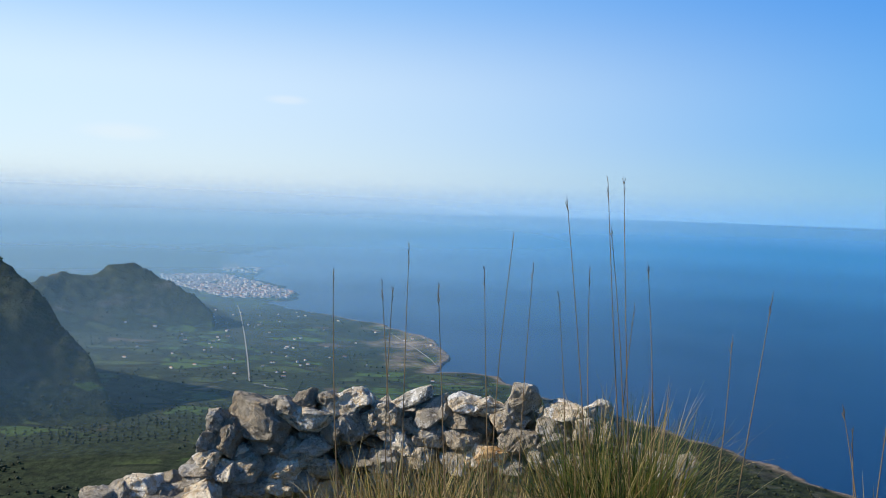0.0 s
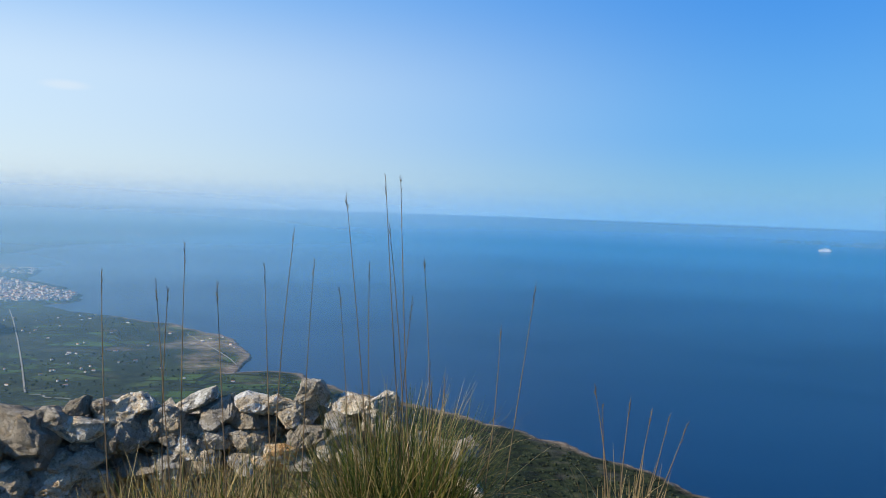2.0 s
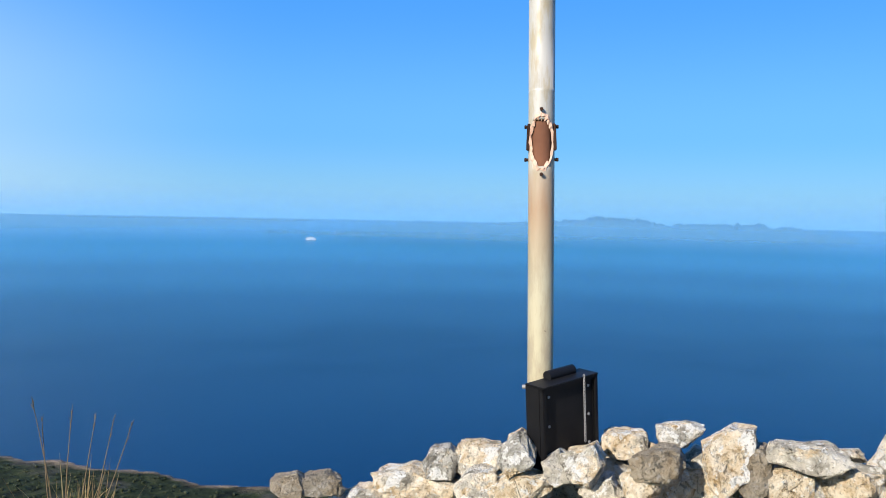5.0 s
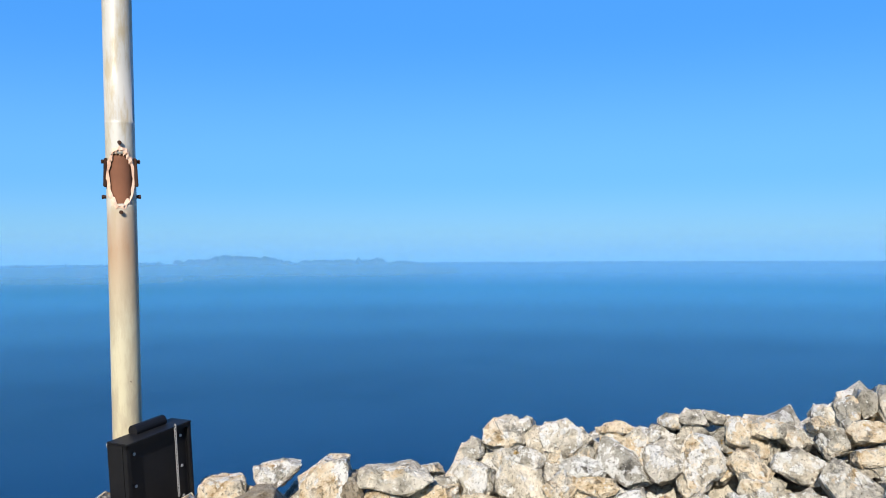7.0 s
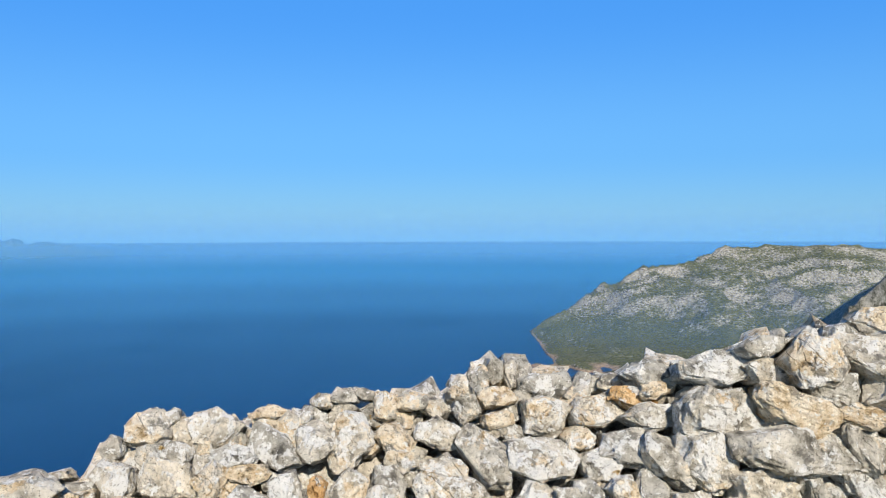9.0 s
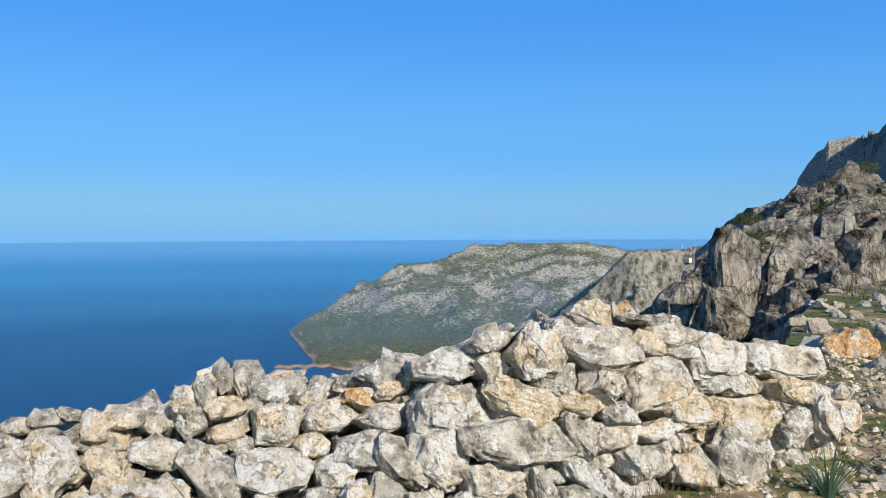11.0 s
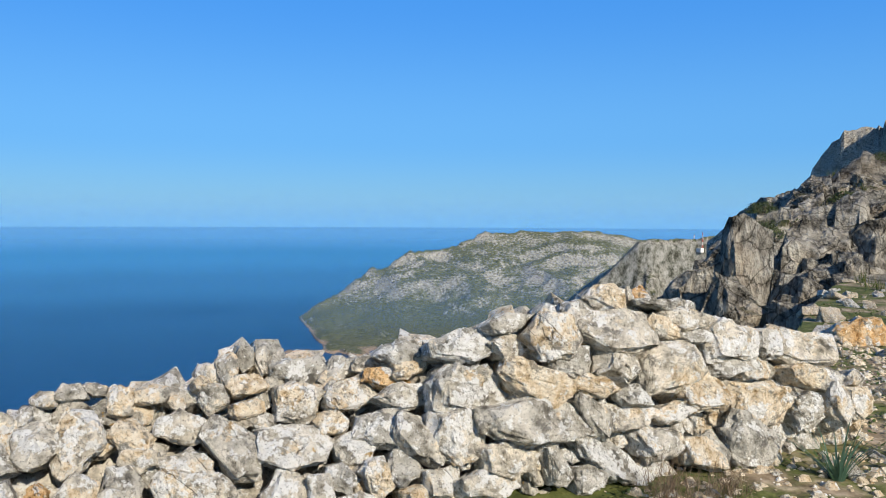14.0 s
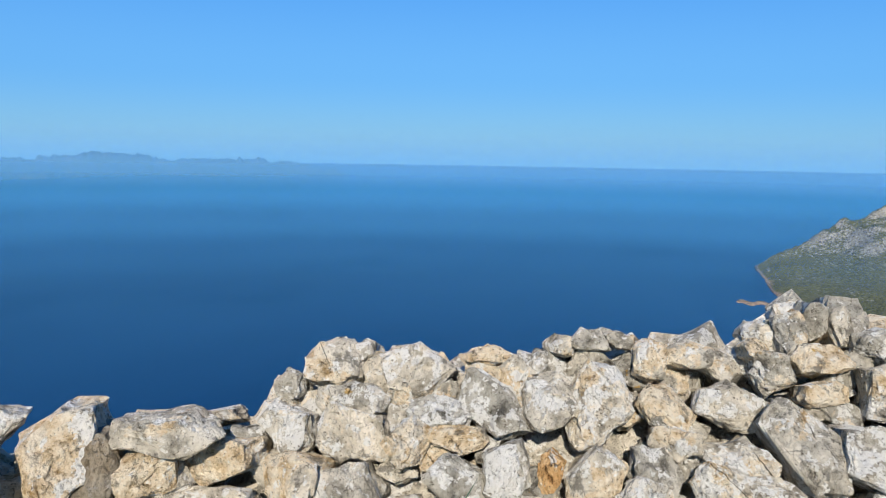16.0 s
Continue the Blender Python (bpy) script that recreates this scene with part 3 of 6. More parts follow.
# ---- haze over the bay, painted on added sheets ----
# Leaning rings stand in for aerial haze; their set tones imitate glare sunward.
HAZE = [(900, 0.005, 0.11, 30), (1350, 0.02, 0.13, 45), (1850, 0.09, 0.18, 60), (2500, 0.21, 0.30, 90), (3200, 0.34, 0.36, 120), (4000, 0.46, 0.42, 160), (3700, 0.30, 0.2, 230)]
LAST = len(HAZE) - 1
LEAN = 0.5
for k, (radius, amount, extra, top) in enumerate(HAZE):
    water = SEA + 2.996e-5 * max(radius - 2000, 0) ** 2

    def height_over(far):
        """Where the line of sight to the water at that distance meets the sheet."""
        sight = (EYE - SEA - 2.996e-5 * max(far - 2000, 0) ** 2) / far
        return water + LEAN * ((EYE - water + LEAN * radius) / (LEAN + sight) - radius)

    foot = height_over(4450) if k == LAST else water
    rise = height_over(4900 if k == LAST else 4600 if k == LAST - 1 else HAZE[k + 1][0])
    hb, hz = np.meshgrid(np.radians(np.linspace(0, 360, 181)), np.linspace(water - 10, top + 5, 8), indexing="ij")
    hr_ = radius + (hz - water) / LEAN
    haze_paint = haze_sheet_material("painted_sea_haze", amount, extra, foot, rise, rise, top, (0.09, 0.38, 0.68) if k < LAST - 1 else (0.20, 0.42, 0.68) if k < LAST else (0.21, 0.45, 0.67), (0.22, 0.39, 0.51) if k < LAST - 1 else (0.38, 0.54, 0.65) if k < LAST else (0.47, 0.55, 0.57))
    haze_sheet, _ = grid_object("haze", hr_ * np.sin(hb), hr_ * np.cos(hb), hz, haze_paint)
    haze_sheet.visible_shadow = False
    haze_sheet.data.polygons.foreach_set("use_smooth", np.ones(len(haze_sheet.data.polygons), bool))
    tagged(haze_sheet, "see-through sheet painting thin pale blue haze over the sea", "haze", kind="structure")


# ---- stone ----
def stone_material(name, raw=0.3, lichen=0.5, shade=0.0, orange=0.0):
    """Limestone blocks: grey crust, patches of white lichen, raw cream or orange breaks, every block a little different."""
    m, t, b = material(name, 0.92)
    v = coords(t)
    info = t.nodes.new("ShaderNodeObjectInfo")
    shift = t.nodes.new("ShaderNodeVectorMath")
    shift.operation = "MULTIPLY_ADD"
    comb = t.nodes.new("ShaderNodeCombineXYZ")
    for k in range(3):
        t.links.new(info.outputs["Random"], comb.inputs[k])
    t.links.new(comb.outputs[0], shift.inputs[0])
    shift.inputs[1].default_value = (37.0, 53.0, 71.0)
    t.links.new(v, shift.inputs[2])
    v = shift.outputs[0]
    big = noise_node(t, v, 4.0, 6, 0.62)
    mid = noise_node(t, v, 15.0, 9, 0.70)
    fine = noise_node(t, v, 75.0, 6, 0.72)
    skin = noise_node(t, v, 9.0, 8, 0.64)
    crust = ramp(t, skin, [(0.33, (0.15, 0.14, 0.12)), (0.41, (0.42, 0.40, 0.35)), (0.50, (0.63, 0.605, 0.54)), (0.61, (0.82, 0.79, 0.72))])
    tone = ramp(t, info.outputs["Random"], [(0.0, (0.76, 0.75, 0.72)), (0.5, (1.0, 0.96, 0.89)), (1.0, (1.16, 1.08, 0.96))])
    crust = mix(t, 1.0, crust, tone, "MULTIPLY")
    cream = ramp(t, mid, [(0.34, (0.40, 0.27, 0.13)), (0.44, (0.72, 0.57, 0.37)), (0.58, (0.88, 0.78, 0.61))])
    if orange:
        cream = mix(t, orange, cream, ramp(t, mid, [(0.34, (0.34, 0.15, 0.04)), (0.47, (0.66, 0.37, 0.13)), (0.62, (0.85, 0.62, 0.34))]))
    pick = math_node(t, "ADD", big, math_node(t, "MULTIPLY", info.outputs["Random"], 0.10))
    edge = 0.76 - 0.42 * raw
    col = mix(t, ramp(t, pick, [(edge, (0, 0, 0)), (edge + 0.035, (1, 1, 1))]), crust, cream)
    soot = ramp(t, noise_node(t, v, 8.0, 9, 0.75), [(0.39, (1, 1, 1)), (0.44, (0, 0, 0))])
    col = mix(t, math_node(t, "MULTIPLY", soot, 0.72), col, (0.14, 0.13, 0.11))
    level = 0.60 - 0.10 * lichen
    patch = ramp(t, noise_node(t, v, 7.0, 9, 0.70), [(level, (0, 0, 0)), (level + 0.02, (1, 1, 1))])
    specks = ramp(t, noise_node(t, v, 22.0, 5, 0.6), [(level + 0.05, (0, 0, 0)), (level + 0.065, (1, 1, 1))])
    white = mix(t, fine, (0.78, 0.765, 0.71), (0.95, 0.935, 0.89))
    col = mix(t, math_node(t, "MULTIPLY", patch, 0.88), col, white)
    col = mix(t, math_node(t, "MULTIPLY", specks, 0.75), col, white)
    ochre = ramp(t, noise_node(t, v, 6.0, 4, 0.6), [(0.70, (0, 0, 0)), (0.73, (1, 1, 1))])
    col = mix(t, math_node(t, "MULTIPLY", ochre, 0.8), col, (0.52, 0.31, 0.05))
    crack = node(t, "ShaderNodeTexVoronoi", Scale=8.0, Randomness=1.0)
    crack.feature = "DISTANCE_TO_EDGE"
    warp = t.nodes.new("ShaderNodeVectorMath")
    warp.operation = "MULTIPLY_ADD"
    warp.inputs[1].default_value = (0.25, 0.25, 0.25)
    t.links.new(mid, warp.inputs[0])
    t.links.new(v, warp.inputs[2])
    t.links.new(warp.outputs[0], crack.inputs["Vector"])
    line = ramp(t, crack.outputs["Distance"], [(0.0, (0, 0, 0)), (0.02, (1, 1, 1))])
    seam = ramp(t, big, [(0.50, (1, 1, 1)), (0.57, (0, 0, 0))])
    line = mix(t, 1.0, line, seam, "LIGHTEN")
    col = mix(t, 1.0, col, mix(t, line, (0.28, 0.26, 0.23), (1.0, 1.0, 1.0)), "MULTIPLY")
    pits = ramp(t, fine, [(0.35, (0.28, 0.26, 0.23)), (0.43, (1, 1, 1))])
    col = mix(t, 1.0, col, pits, "MULTIPLY")
    # dark brown mixed in: shade of back-lit faces put into the stone colour
    if shade:
        col = mix(t, shade, col, mix(t, mid, (0.05, 0.04, 0.03), (0.42, 0.35, 0.25)))
    t.links.new(col, b.inputs["Base Color"])
    bump(t, b, math_node(t, "ADD", math_node(t, "MULTIPLY", mid, 1.4), math_node(t, "ADD", math_node(t, "MULTIPLY", fine, 0.6), math_node(t, "MULTIPLY", line, 0.5))), 1.0, 0.05)
    return m


STONE_M = stone_material("grey_limestone", 0.28, 0.5)
LICHEN_M = stone_material("lichened_limestone", 0.30, 0.95)
TAN_M = stone_material("tan_limestone", 0.62, 0.45)
RAW_M = stone_material("broken_limestone", 0.92, 0.15)
ORANGE_M = stone_material("orange_limestone", 0.72, 0.2, 0.0, 0.85)
# Darker copies of the stone, with the broken wall's shade in their colour.
SHADED_M = stone_material("shaded_limestone", 0.45, 0.3, 0.75)
BROWN_SHADED_M = stone_material("brown_shaded_limestone", 0.5, 0.35, 0.5)
rng = random.Random(11)


def rock_bmesh(points, seed, cuts=1, jag=0.05):
    """A block of stone: the hull of some points, its faces split and made uneven."""
    bm = bmesh.new()
    for p in points:
        bm.verts.new(p)
    out = bmesh.ops.convex_hull(bm, input=bm.verts, use_existing_faces=False)
    junk = [e for e in out["geom_interior"] + out["geom_unused"] if isinstance(e, bmesh.types.BMVert)]
    bmesh.ops.delete(bm, geom=list(set(junk)), context="VERTS")
    size = max((v.co.length for v in bm.verts), default=0.1)
    bmesh.ops.bevel(bm, geom=list(bm.edges), offset=size * 0.014, segments=1, affect="EDGES", clamp_overlap=True)
    bmesh.ops.triangulate(bm, faces=bm.faces[:])
    if cuts:
        bmesh.ops.subdivide_edges(bm, edges=bm.edges[:], cuts=cuts, use_grid_fill=True)
        bmesh.ops.triangulate(bm, faces=bm.faces[:])
    bm.normal_update()
    off = Vector((seed * 7.31, seed * 3.17, seed * 1.73))
    moves = []
    for v in bm.verts:
        q = v.co / size
        groove = max(0.0, 0.2 - abs(noise.noise(q * 2.6 - off))) * 2.2
        d = noise.noise(q * 1.7 + off) * 1.2 + noise.noise(q * 4.5 + off) * 0.9 + noise.noise(q * 10 + off) * 0.7 + noise.noise(q * 21 + off) * 0.4 - groove
        moves.append(v.normal * d * jag * size)
    for v, d in zip(bm.verts, moves):
        v.co += d
    return bm


def block_points(size, r, flat=0.75):
    """Corners of a rough, slightly skewed block."""
    lx, ly, lz = size * r.uniform(0.8, 1.25), size * r.uniform(0.65, 1.0), size * flat * r.uniform(0.75, 1.1)
    turn = Matrix.Rotation(r.uniform(0, 6.28), 3, "Z") @ Matrix.Rotation(r.uniform(-0.5, 0.5), 3, "X") @ Matrix.Rotation(r.uniform(-0.5, 0.5), 3, "Y")
    pts = []
    for sx in (-1, 1):
        for sy in (-1, 1):
            for sz in (-1, 1):
                pts.append(turn @ Vector((sx * lx * r.uniform(0.5, 1.0), sy * ly * r.uniform(0.5, 1.0), sz * lz * r.uniform(0.55, 1.0))))
    for _ in range(4):
        pts.append(turn @ Vector((lx * r.uniform(-0.9, 0.9), ly * r.uniform(-0.9, 0.9), lz * r.choice((-1, 1)) * r.uniform(0.85, 1.05))))
    return pts


def clip(poly, mx, mz, nx, nz):
    """The part of a polygon on the far side of a line from (nx, nz)."""
    out = []
    for k, a in enumerate(poly):
        b = poly[(k + 1) % len(poly)]
        da, db = (a[0] - mx) * nx + (a[1] - mz) * nz, (b[0] - mx) * nx + (b[1] - mz) * nz
        if da <= 0:
            out.append(a)
        if (da < 0 < db) or (db < 0 < da):
            k2 = da / (da - db)
            out.append((a[0] + k2 * (b[0] - a[0]), a[1] + k2 * (b[1] - a[1])))
    return out


def cells(seeds, weights, reach=0.8, squash=0.63):
    """The cell of each seed among its neighbours; heavier seeds take more room, and the cells lie long rather than high."""
    sp = [(u * squash, v) for u, v in seeds]
    for k, (su, sv) in enumerate(sp):
        poly = [(su - reach, sv - reach), (su + reach, sv - reach), (su + reach, sv + reach), (su - reach, sv + reach)]
        for j, (ou, ov) in enumerate(sp):
            du, dv = ou - su, ov - sv
            d2 = du * du + dv * dv
            if j != k and d2 < 1.2:
                f = 0.5 + (weights[k] - weights[j]) / (2 * d2)
                poly = clip(poly, su + du * f, sv + dv * f, du, dv)
                if len(poly) < 3:
                    break
        yield k, [(u / squash, v) for u, v in poly]


def lay_stones(wall, seeds, weights, count, place, depth, name="stone", raw_above=0.8, raw=(), lean_k=1.0, common=None):
    """Fit a block to each of the first `count` seeds; place(u, v, out) gives its point in the world."""
    for k, poly in cells(seeds, weights):
        if k >= count or len(poly) < 3:
            continue
        su, sv = sum(p[0] for p in poly) / len(poly), sum(p[1] for p in poly) / len(poly)
        bulge = depth * rng.uniform(0.1, 1.0)
        sink = rng.uniform(-0.06, 0.03)
        pts = []
        tilt_u, tilt_v = lean_k * rng.uniform(-1.0, 1.0), lean_k * rng.uniform(-0.9, 0.7)
        for (pu, pv) in poly:
            du, dv = pu - su, pv - sv
            g = 0.87 + rng.uniform(-0.08, 0.06)
            f = rng.uniform(0.5, 0.93)
            lean = bulge + tilt_u * du + tilt_v * dv
            pts.append(place(su + du * g, sv + dv * g, sink + rng.uniform(-0.03, 0.02)))
            pts.append(place(su + du * f, sv + dv * f, sink + lean * rng.uniform(0.6, 1.15)))
            pts.append(place(su + du * g * 0.9, sv + dv * g * 0.9, -depth * 1.3))
        for _ in range(3):
            du, dv = rng.uniform(-0.3, 0.3), rng.uniform(-0.3, 0.3)
            w = max(abs(p[0] - su) for p in poly)
            h = max(abs(p[1] - sv) for p in poly)
            pts.append(place(su + du * w, sv + dv * h, sink + bulge * rng.uniform(0.9, 1.3)))
        c = sum((Vector(p) for p in pts), Vector()) / len(pts)
        bm = rock_bmesh([Vector(p) - c for p in pts], k + 3.0, 2, 0.055)
        ob = part(name, bm, RAW_M if rng.random() > raw_above or k in raw else common or STONE_M, wall)
        ob.location = c


def ghosts(line, lift, step):
    """Empty seeds over the top line, which cut the upper blocks off unevenly."""
    out, us = [], [p[0] for p in line]
    u = min(us)
    order = sorted(line)
    while u < max(us):
        v = np.interp(u, [p[0] for p in order], [p[1] for p in order])
        out.append((u, float(v) + lift + rng.uniform(-0.03, 0.03)))
        u += step * rng.uniform(0.7, 1.3)
    return out


# ---- the long dry-stone wall by the summit ----
# Top line of the wall: along the wall (y) and height.
CREST = [(1.62, 0.2), (1.45, 0.40), (1.2, 0.42), (0.95, 0.46), (0.75, 0.44), (0.66, 0.60), (0.45, 0.72), (0.32, 0.74), (-0.04, 0.73), (-0.34, 0.74), (-0.52, 0.81), (-0.66, 0.81), (-0.93, 0.79), (-1.14, 0.81), (-1.26, 0.9), (-1.44, 0.97), (-1.57, 0.9), (-1.83, 0.88), (-1.91, 0.79), (-2.09, 0.93), (-2.33, 1.01), (-2.43, 1.06), (-2.59, 1.05), (-2.74, 1.17), (-2.98, 1.17), (-3.15, 1.23), (-3.36, 1.29), (-3.45, 1.16), (-3.8, 1.07), (-4.18, 0.99), (-4.6, 0.91), (-4.87, 0.72)]


def wall_face(y, z, out=0.0):
    """Point on the sloping face of the wall, `out` metres proud of it."""
    k = smooth(-2.8, -1.6, y)
    slope = 0.15 + 1.05 * float(k)
    x = 4.1 - 0.05 * float(k) + slope * z
    n = Vector((-1, 0, slope)).normalized()
    return Vector((x, y, z)) + n * out


GREY, WHITE, TAN, RAW, ORANGE, SHADED = STONE_M, LICHEN_M, TAN_M, RAW_M, ORANGE_M, SHADED_M


def block_mesh(right, up, a, b, turn, seed, deep=1.7):
    """An angular block seen on its broad face: half its length and height, turn in degrees."""
    r = random.Random(seed)
    out = right.cross(up)
    c, s_ = math.cos(radians(turn)), math.sin(radians(turn))
    thick = min(max(0.7 * min(a, b) + 0.03, 0.06), 0.15)
    n = r.choice((5, 5, 6, 6, 7))
    start = r.uniform(0, 6.283)
    rim = []
    for k in range(n):
        ang = start + 6.283 * (k + r.uniform(-0.28, 0.28)) / n
        cu, cv = math.cos(ang), math.sin(ang)
        d = (abs(cu) ** 4 + abs(cv) ** 4) ** (-1 / 4) * r.uniform(0.9, 1.05)
        rim.append((cu * d, cv * d))
    wide, high = max(abs(u) for u, _ in rim), max(abs(v) for _, v in rim)
    rim = [(u / wide, v / high) for u, v in rim]
    lean_u, lean_v = r.uniform(-0.6, 0.6), r.uniform(-0.65, 0.3)
    pts = []
    for u, v in rim:
        f = r.uniform(0.68, 0.97)
        front = 0.75 + lean_u * u * f + lean_v * v * f + r.uniform(-0.15, 0.15)
        for k, o in ((1.03, min(front - 0.1, r.uniform(-0.35, 0.45))), (f, front), (0.88, -deep)):
            pu, pv = u * a * k, v * b * k
            pts.append(right * (pu * c - pv * s_) + up * (pu * s_ + pv * c) + out * (o * thick))
    for _ in range(2):
        u, v = r.uniform(-0.45, 0.45), r.uniform(-0.45, 0.45)
        pts.append(right * (u * a) + up * (v * b) + out * thick * (r.uniform(0.8, 1.1) + lean_u * u + lean_v * v))
    return rock_bmesh(pts, seed + 3.0, 2 if max(a, b) < 0.12 else 3, 0.065), out


def laid_block(wall, y, z, a, b, turn, stuff, seed, proud=0.0):
    """One block of the long wall: middle of its face along the wall and in height."""
    bm, out = block_mesh(Vector((0, -1, 0)), Vector((0.3, 0, 1)).normalized(), a * 1.06, b * 1.06, turn, seed, 2.2)
    ob = part("stone", bm, stuff, wall)
    ob.location = wall_face(y, z) + out * proud
    return ob


STRETCH_A = [(1.44, 0.28, 0.122, 0.11, -16, GREY), (1.31, 0.37, 0.04, 0.046, 2, GREY), (1.04, 0.42, 0.242, 0.062, 13, GREY), (0.98, 0.27, 0.085, 0.079, 2, GREY), (0.83, 0.34, 0.155, 0.099, 2, RAW), (0.79, 0.24, 0.138, 0.034, 2, GREY), (0.75, 0.41, 0.063, 0.032, 2, GREY), (0.64, 0.55, 0.056, 0.064, 2, GREY), (0.59, 0.43, 0.118, 0.091, -17, WHITE), (0.52, 0.3, 0.116, 0.098, 2, TAN), (0.49, 0.63, 0.127, 0.096, 11, GREY), (0.39, 0.52, 0.143, 0.063, 7, GREY), (0.38, 0.68, 0.036, 0.041, 1, GREY), (0.33, 0.43, 0.135, 0.096, -8, GREY), (0.31, 0.29, 0.127, 0.097, -7, GREY), (0.15, 0.63, 0.148, 0.113, -8, GREY), (0.12, 0.42, 0.076, 0.086, -34, GREY)]
STRETCH_B = [(0.03, 0.51, 0.124, 0.053, -4, WHITE), (-0.05, 0.44, 0.116, 0.052, 4, TAN), (-0.07, 0.33, 0.123, 0.076, -24, GREY), (-0.13, 0.68, 0.12, 0.045, -3, TAN), (-0.18, 0.54, 0.155, 0.093, -29, WHITE), (-0.24, 0.37, 0.097, 0.113, -24, WHITE), (-0.25, 0.23, 0.095, 0.058, -5, WHITE), (-0.32, 0.67, 0.041, 0.051, -3, GREY), (-0.37, 0.56, 0.103, 0.107, -24, GREY), (-0.39, 0.38, 0.05, 0.077, -4, ORANGE), (-0.4, 0.73, 0.055, 0.053, 29, TAN), (-0.51, 0.75, 0.085, 0.047, -3, GREY), (-0.51, 0.24, 0.146, 0.095, 5, WHITE), (-0.54, 0.56, 0.12, 0.17, -13, WHITE), (-0.54, 0.38, 0.102, 0.1, 6, TAN), (-0.62, 0.76, 0.064, 0.036, -13, TAN), (-0.71, 0.31, 0.098, 0.092, -4, GREY)]
STRETCH_C = [(-0.74, 0.7, 0.081, 0.076, -23, TAN), (-0.75, 0.39, 0.078, 0.113, 32, GREY), (-0.79, 0.56, 0.106, 0.078, -13, RAW), (-0.81, 0.47, 0.087, 0.06, -4, GREY), (-0.88, 0.72, 0.088, 0.06, -3, TAN), (-1.01, 0.45, 0.139, 0.068, -7, WHITE), (-1.03, 0.58, 0.138, 0.08, -8, GREY), (-1.1, 0.33, 0.231, 0.095, -12, WHITE), (-1.14, 0.75, 0.055, 0.055, -2, TAN), (-1.19, 0.68, 0.072, 0.09, 17, GREY), (-1.24, 0.24, 0.178, 0.067, -12, WHITE), (-1.27, 0.8, 0.056, 0.1, -2, TAN), (-1.27, 0.47, 0.189, 0.119, -43, GREY), (-1.35, 0.63, 0.091, 0.048, 2, RAW), (-1.36, 0.73, 0.106, 0.062, 7, RAW), (-1.37, 0.86, 0.051, 0.084, -12, GREY), (-1.46, 0.28, 0.117, 0.123, -23, WHITE)]
STRETCH_D = [(-1.47, 0.83, 0.045, 0.083, 8, GREY), (-1.55, 0.47, 0.195, 0.115, -11, WHITE), (-1.57, 0.14, 0.109, 0.046, -5, TAN), (-1.61, 0.64, 0.137, 0.11, -8, GREY), (-1.62, 0.26, 0.097, 0.133, -4, WHITE), (-1.66, 0.78, 0.149, 0.07, -2, GREY), (-1.74, 0.33, 0.076, 0.077, -4, GREY), (-1.76, 0.55, 0.093, 0.071, -3, TAN), (-1.8, 0.19, 0.147, 0.121, -9, WHITE), (-1.85, 0.45, 0.115, 0.08, -4, WHITE), (-1.88, 0.67, 0.16, 0.085, 7, GREY), (-1.92, 0.33, 0.102, 0.087, -43, WHITE), (-2, 0.53, 0.144, 0.114, -27, GREY), (-2, 0.13, 0.127, 0.074, -19, TAN), (-2.06, 0.37, 0.091, 0.094, -43, GREY), (-2.08, 0.76, 0.128, 0.067, 2, ORANGE), (-2.11, 0.22, 0.128, 0.084, -38, TAN)]
STRETCH_E = [(-2.15, 0.5, 0.171, 0.11, -53, GREY), (-2.16, 0.69, 0.195, 0.071, -3, WHITE), (-2.17, 0.89, 0.154, 0.075, -7, GREY), (-2.19, 0.83, 0.124, 0.054, 16, RAW), (-2.22, 0.31, 0.106, 0.088, -13, GREY), (-2.32, 0.52, 0.142, 0.152, -22, WHITE), (-2.42, 0.73, 0.226, 0.124, -12, WHITE), (-2.43, 0.95, 0.202, 0.089, -2, WHITE), (-2.46, 0.29, 0.175, 0.076, -4, WHITE), (-2.54, 0.4, 0.172, 0.085, -18, GREY), (-2.59, 0.96, 0.087, 0.064, -2, GREY), (-2.62, 1.09, 0.148, 0.051, 12, GREY), (-2.7, 0.59, 0.303, 0.123, -3, GREY), (-2.72, 0.78, 0.201, 0.09, -24, RAW), (-2.8, 0.36, 0.125, 0.063, -65, GREY), (-2.81, 1.01, 0.137, 0.13, -6, TAN), (-2.93, 0.88, 0.128, 0.087, -2, GREY)]
STRETCH_F = [(-2.97, 0.27, 0.085, 0.093, -43, GREY), (-3.03, 0.75, 0.155, 0.067, -17, TAN), (-3.03, 0.6, 0.136, 0.084, -48, GREY), (-3.1, 0.39, 0.28, 0.082, -37, WHITE), (-3.2, 0.84, 0.145, 0.118, -2, GREY), (-3.21, 1.02, 0.274, 0.122, -6, GREY), (-3.26, 0.57, 0.166, 0.069, 1, GREY), (-3.29, 0.67, 0.103, 0.061, -12, WHITE), (-3.36, 0.45, 0.088, 0.095, 9, WHITE), (-3.48, 0.4, 0.144, 0.085, 5, GREY), (-3.53, 1.02, 0.104, 0.065, -16, RAW), (-3.55, 0.8, 0.209, 0.159, 4, GREY), (-3.55, 0.57, 0.172, 0.064, 1, WHITE), (-3.57, 1.14, 0.204, 0.045, -6, GREY), (-3.67, 1.06, 0.168, 0.065, -11, GREY), (-3.74, 0.35, 0.162, 0.115, -22, TAN), (-3.75, 0.66, 0.157, 0.106, 6, TAN)]
